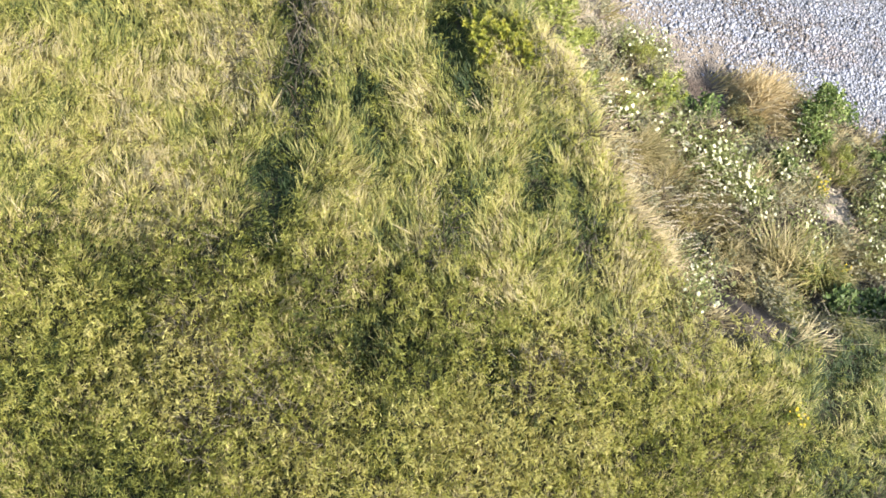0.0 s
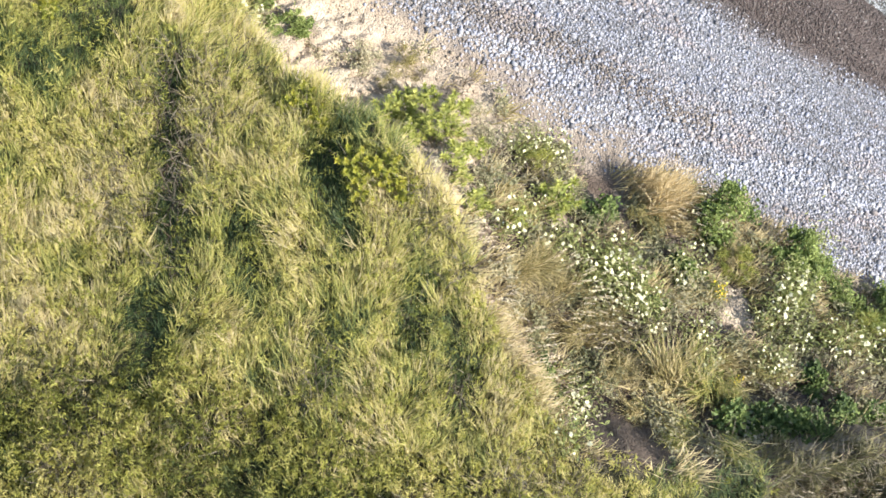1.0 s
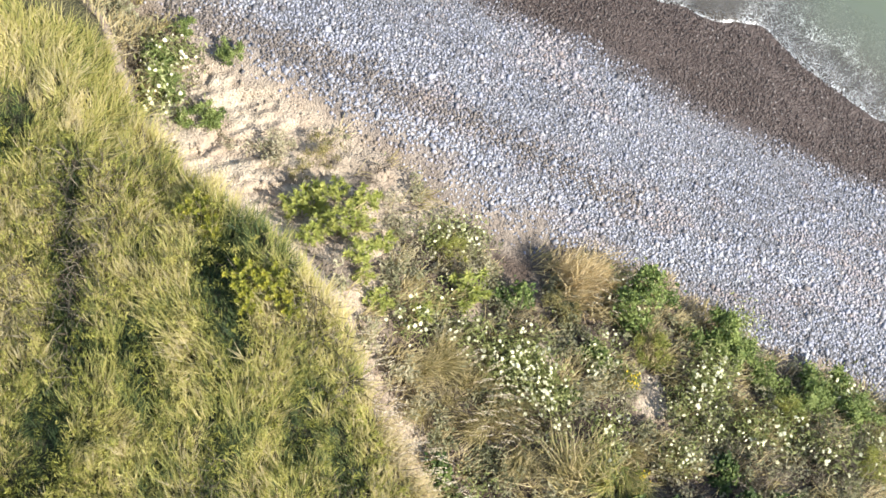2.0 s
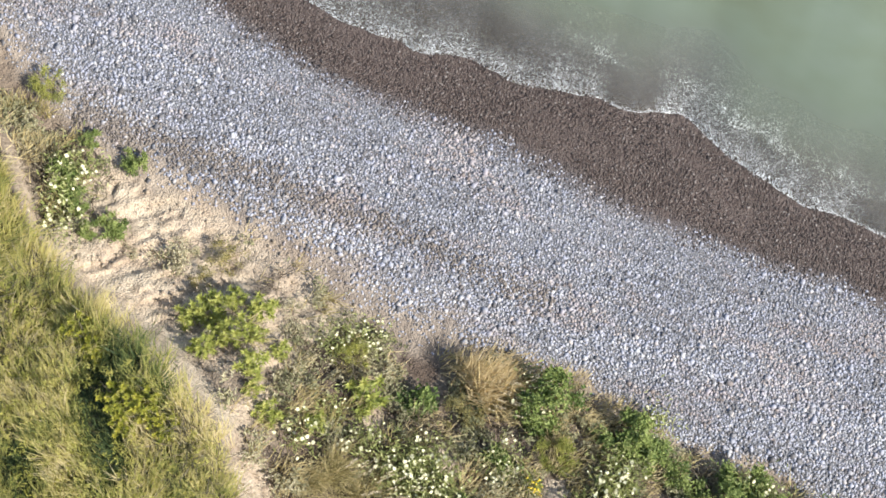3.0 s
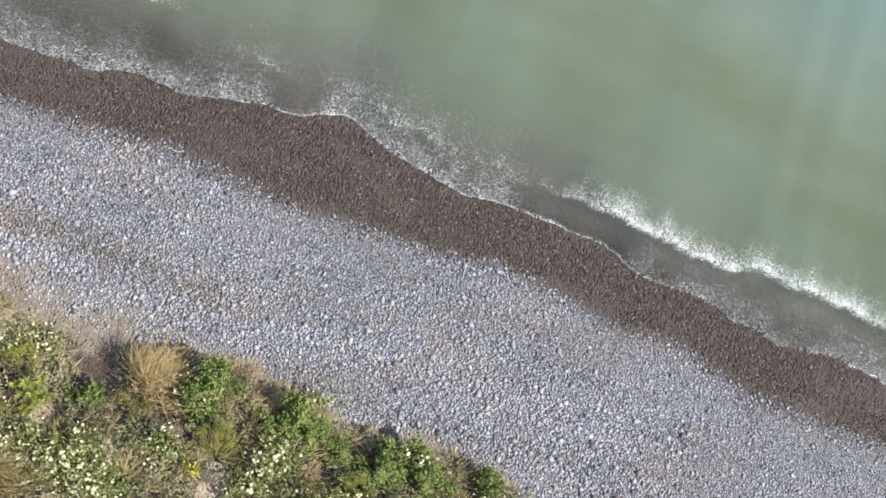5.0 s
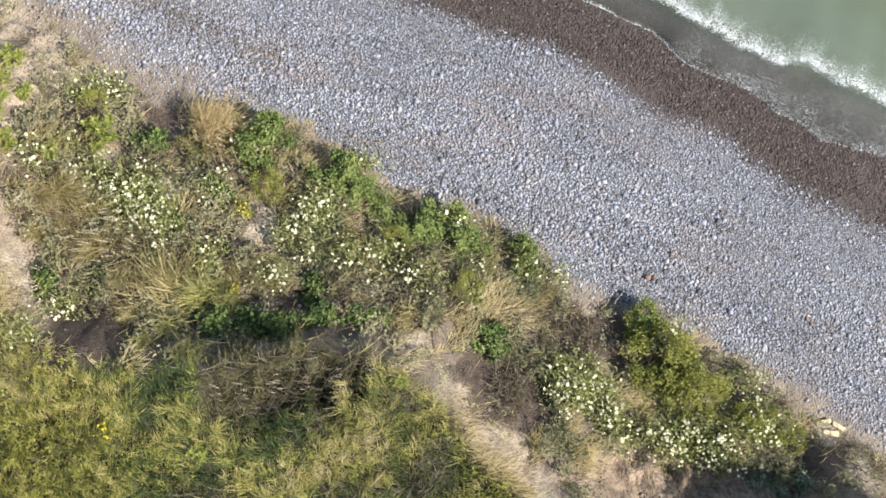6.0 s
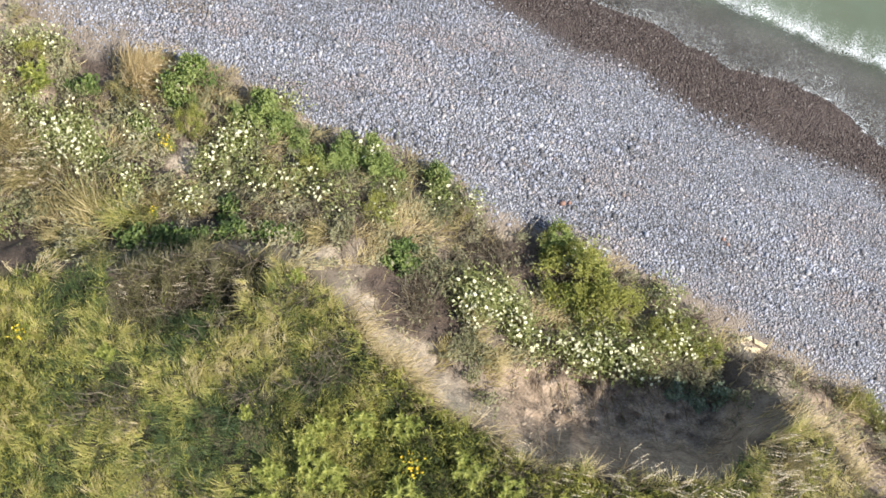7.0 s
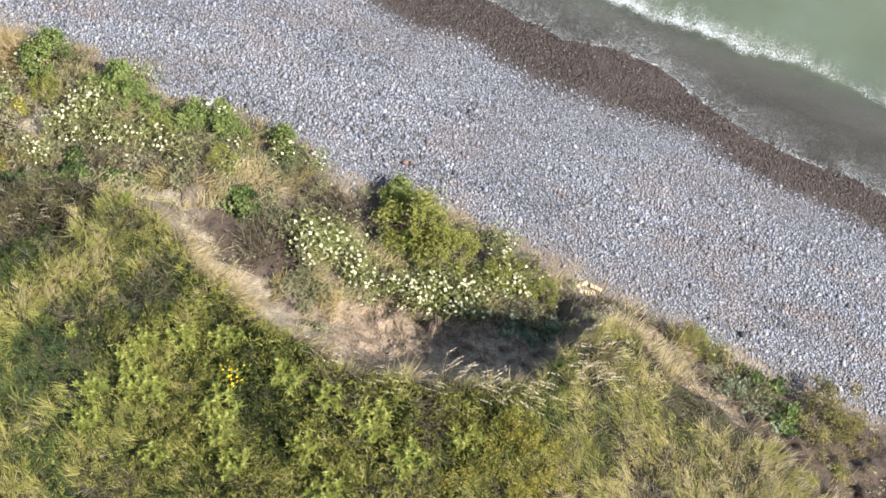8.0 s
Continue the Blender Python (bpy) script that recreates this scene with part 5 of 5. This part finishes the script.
seeds = [seed_grass(500 + n) for n in range(3)]
plant_out(seeds, [(-3.0, 0.2, 0.9), (-2.8, 0.45, 0.9), (-2.55, 0.3, 0.9), (-2.95, 0.7, 0.9), (-2.6, 0.75, 0.9), (-2.4, 0.95, 0.8), (-3.2, 0.95, 0.8), (-2.75, 1.0, 0.8), (-2.3, 0.55, 0.9), (-1.55, 2.7, 0.8), (-1.35, 2.55, 0.8), (-1.7, 2.55, 0.8), (8.2, -0.95, 1.0), (8.5, -0.9, 1.0), (8.9, -0.75, 1.0), (7.6, -1.05, 0.9), (9.2, -0.65, 1.0), (9.5, -0.1, 1.0), (9.7, 0.15, 1.0), (9.9, -0.2, 1.0), (10.1, 0.2, 0.9), (-3.7, -0.2, 0.9), (-3.4, -0.4, 0.9), (-4.2, 0.3, 0.9), (-3.1, -0.6, 0.9), (-2.7, -0.8, 0.8), (6.9, -1.15, 0.9), (0.3, -0.7, 0.6), (0.8, -0.5, 0.6), (1.2, -0.3, 0.55), (0.0, -0.75, 0.6), (1.6, -0.1, 0.6), (2.0, 0.2, 0.6), (9.8, -0.5, 1.0), (-4.5, 0.7, 0.9), (-1.2, 2.75, 0.8), (-1.0, 2.8, 0.8), (8.0, -0.85, 1.0), (8.7, -0.95, 1.0), (9.05, -0.85, 0.9), (9.3, -0.3, 1.0), (9.6, -0.35, 0.9), (10.0, 0.0, 0.9), (10.2, -0.3, 0.9), (7.2, -1.2, 0.9), (-3.9, 0.0, 0.8), (-4.1, 0.15, 0.8), (-3.3, -0.3, 0.8), (-4.4, 0.5, 0.8), (-4.7, 0.9, 0.8), (-2.9, -0.55, 0.8), (-1.3, 2.6, 0.8), (5.6, -0.8, 0.8), (6.2, -1.0, 0.8)], "seeding grass stalks", (0.9, 1.1), swing=1.1)
done_with(seeds)


def bare_roots(x0, y0, x1, y1, count, seed):
    """Dead roots and runners that hang down a naked face, close to its surface."""
    g = np.random.default_rng(seed)
    root = tagged(new("hanging_roots"), "thin dead brown roots hanging over a bare earth face", "roots", "hanging roots")
    for n in range(count):
        k = np.linspace(0, 1, 8)
        top = x0 + (x1 - x0) * (n + g.random()) / count
        x = top + 0.16 * k + 0.05 * np.cumsum(g.normal(0, 0.5, 8)) + 0.05 * g.normal()
        y = y0 + 0.08 * g.normal() + (y1 - y0) * k * g.uniform(0.5, 1.1)
        v, f = tube(np.stack([x, y, ground_z(x, y) + 0.02 + 0.07 * np.sin(3.1 * k)], -1), 0.011 + 0.008 * g.random(), 0.004, 4)
        part("root", mesh_of("root", v, f, [ROOT], True), root)


ROOT = plain("dead_roots", (0.09, 0.062, 0.042), (0.24, 0.18, 0.125), 22.0, 0.9)
bare_roots(6.3, 0.35, 7.6, -0.4, 14, 601)
bare_roots(7.8, 0.5, 9.3, 0.1, 9, 602)
bare_roots(11.2, 0.7, 12.9, 0.1, 10, 603)


# ---- small finds ----
def board(x, y, length, wide, thick, turn, lift, tilt=0.0):
    g = np.random.default_rng(int(1000 * x))
    bm = bmesh.new()
    bmesh.ops.create_cube(bm, size=1.0)
    bmesh.ops.subdivide_edges(bm, edges=[e for e in bm.edges if abs(e.verts[0].co.x - e.verts[1].co.x) > 0.5], cuts=3)
    for p in bm.verts:
        p.co = Vector((p.co.x * length + (0.02 * g.normal() if abs(p.co.x) > 0.4 else 0), p.co.y * wide * (1 + 0.12 * g.normal()), p.co.z * thick))
    bmesh.ops.bevel(bm, geom=bm.edges[:], offset=0.005, segments=1, affect="EDGES")
    me = bpy.data.meshes.new("broken_board")
    bm.to_mesh(me)
    bm.free()
    me.materials.append(WOOD)
    ob = tagged(new("broken_board", me), "pale yellow broken piece of wood lying on the sand", "wood", "driftwood pieces")
    ob.location, ob.rotation_euler = (x, y, float(ground_z(x, y)) + thick / 2 + lift), (0, tilt, turn)


board(9.58, 1.66, 0.26, 0.07, 0.035, 0.6, 0.02, 0.06)
board(9.84, 1.68, 0.24, 0.07, 0.035, -0.15, 0.02, -0.06)
board(9.72, 1.53, 0.28, 0.1, 0.04, 0.25, 0.01)


def rock(name, label, x, y, size, mat):
    v, f = stones(np.zeros(1), np.zeros(1), np.ones(1), 0.6, int(abs(x) * 97))
    ob = tagged(new(name, mesh_of(name, v - v.mean(0), f, [mat], True)), label, "stone", "larger stones on the beach")
    ob.location, ob.scale = (x, y, float(ground_z(x, y)) + 0.22 * size), (size,) * 3


for x, y, size in ((5.94, 2.91, 0.14), (6.05, 2.96, 0.09), (8.85, 3.14, 0.08), (8.75, 3.2, 0.07)):
    rock("brick_stone", "reddish weathered brick stone among the shingle", x, y, size, RED_STONE)


rock("dark_stone", "tall dark wet-looking stone standing out of the shingle", 12.48, 1.64, 0.15, plain("dark_flint", (0.03, 0.03, 0.033), (0.08, 0.078, 0.08), 20.0))


def stick(points, label):
    ob = tagged(new("stick", mesh_of("stick", *tube(points, 0.012, 0.006, 6), [TWIG], True)), label, "branch")
    return ob


for ax, ay, bx, by in ((11.9, -0.75, 12.2, -1.0), (5.55, 2.3, 5.65, 2.55), (-8.2, 2.6, -7.9, 2.75)):
    stick([(ax, ay, float(ground_z(ax, ay)) + 0.05), ((ax + bx) / 2, (ay + by) / 2 + 0.02, max(float(ground_z(ax, ay)), float(ground_z(bx, by))) + 0.07), (bx, by, float(ground_z(bx, by)) + 0.05)], "thin weathered grey stick lying in the growth")

# thin roots hanging down the wall of the bowl
g = np.random.default_rng(77)
for n in range(9):
    ax, ay = 6.55 + 0.22 * n + g.normal(0, 0.05), 0.12 + g.normal(0, 0.08)
    line = [(ax + 0.06 * k + g.normal(0, 0.02), ay - 0.11 * k, 0) for k in range(5)]
    part("root", mesh_of("root", *tube([(px, py, float(ground_z(px, py)) + 0.02) for px, py, _ in line], 0.012, 0.004, 4), [STEM], True), ground, "thin brown root hanging from the earth")
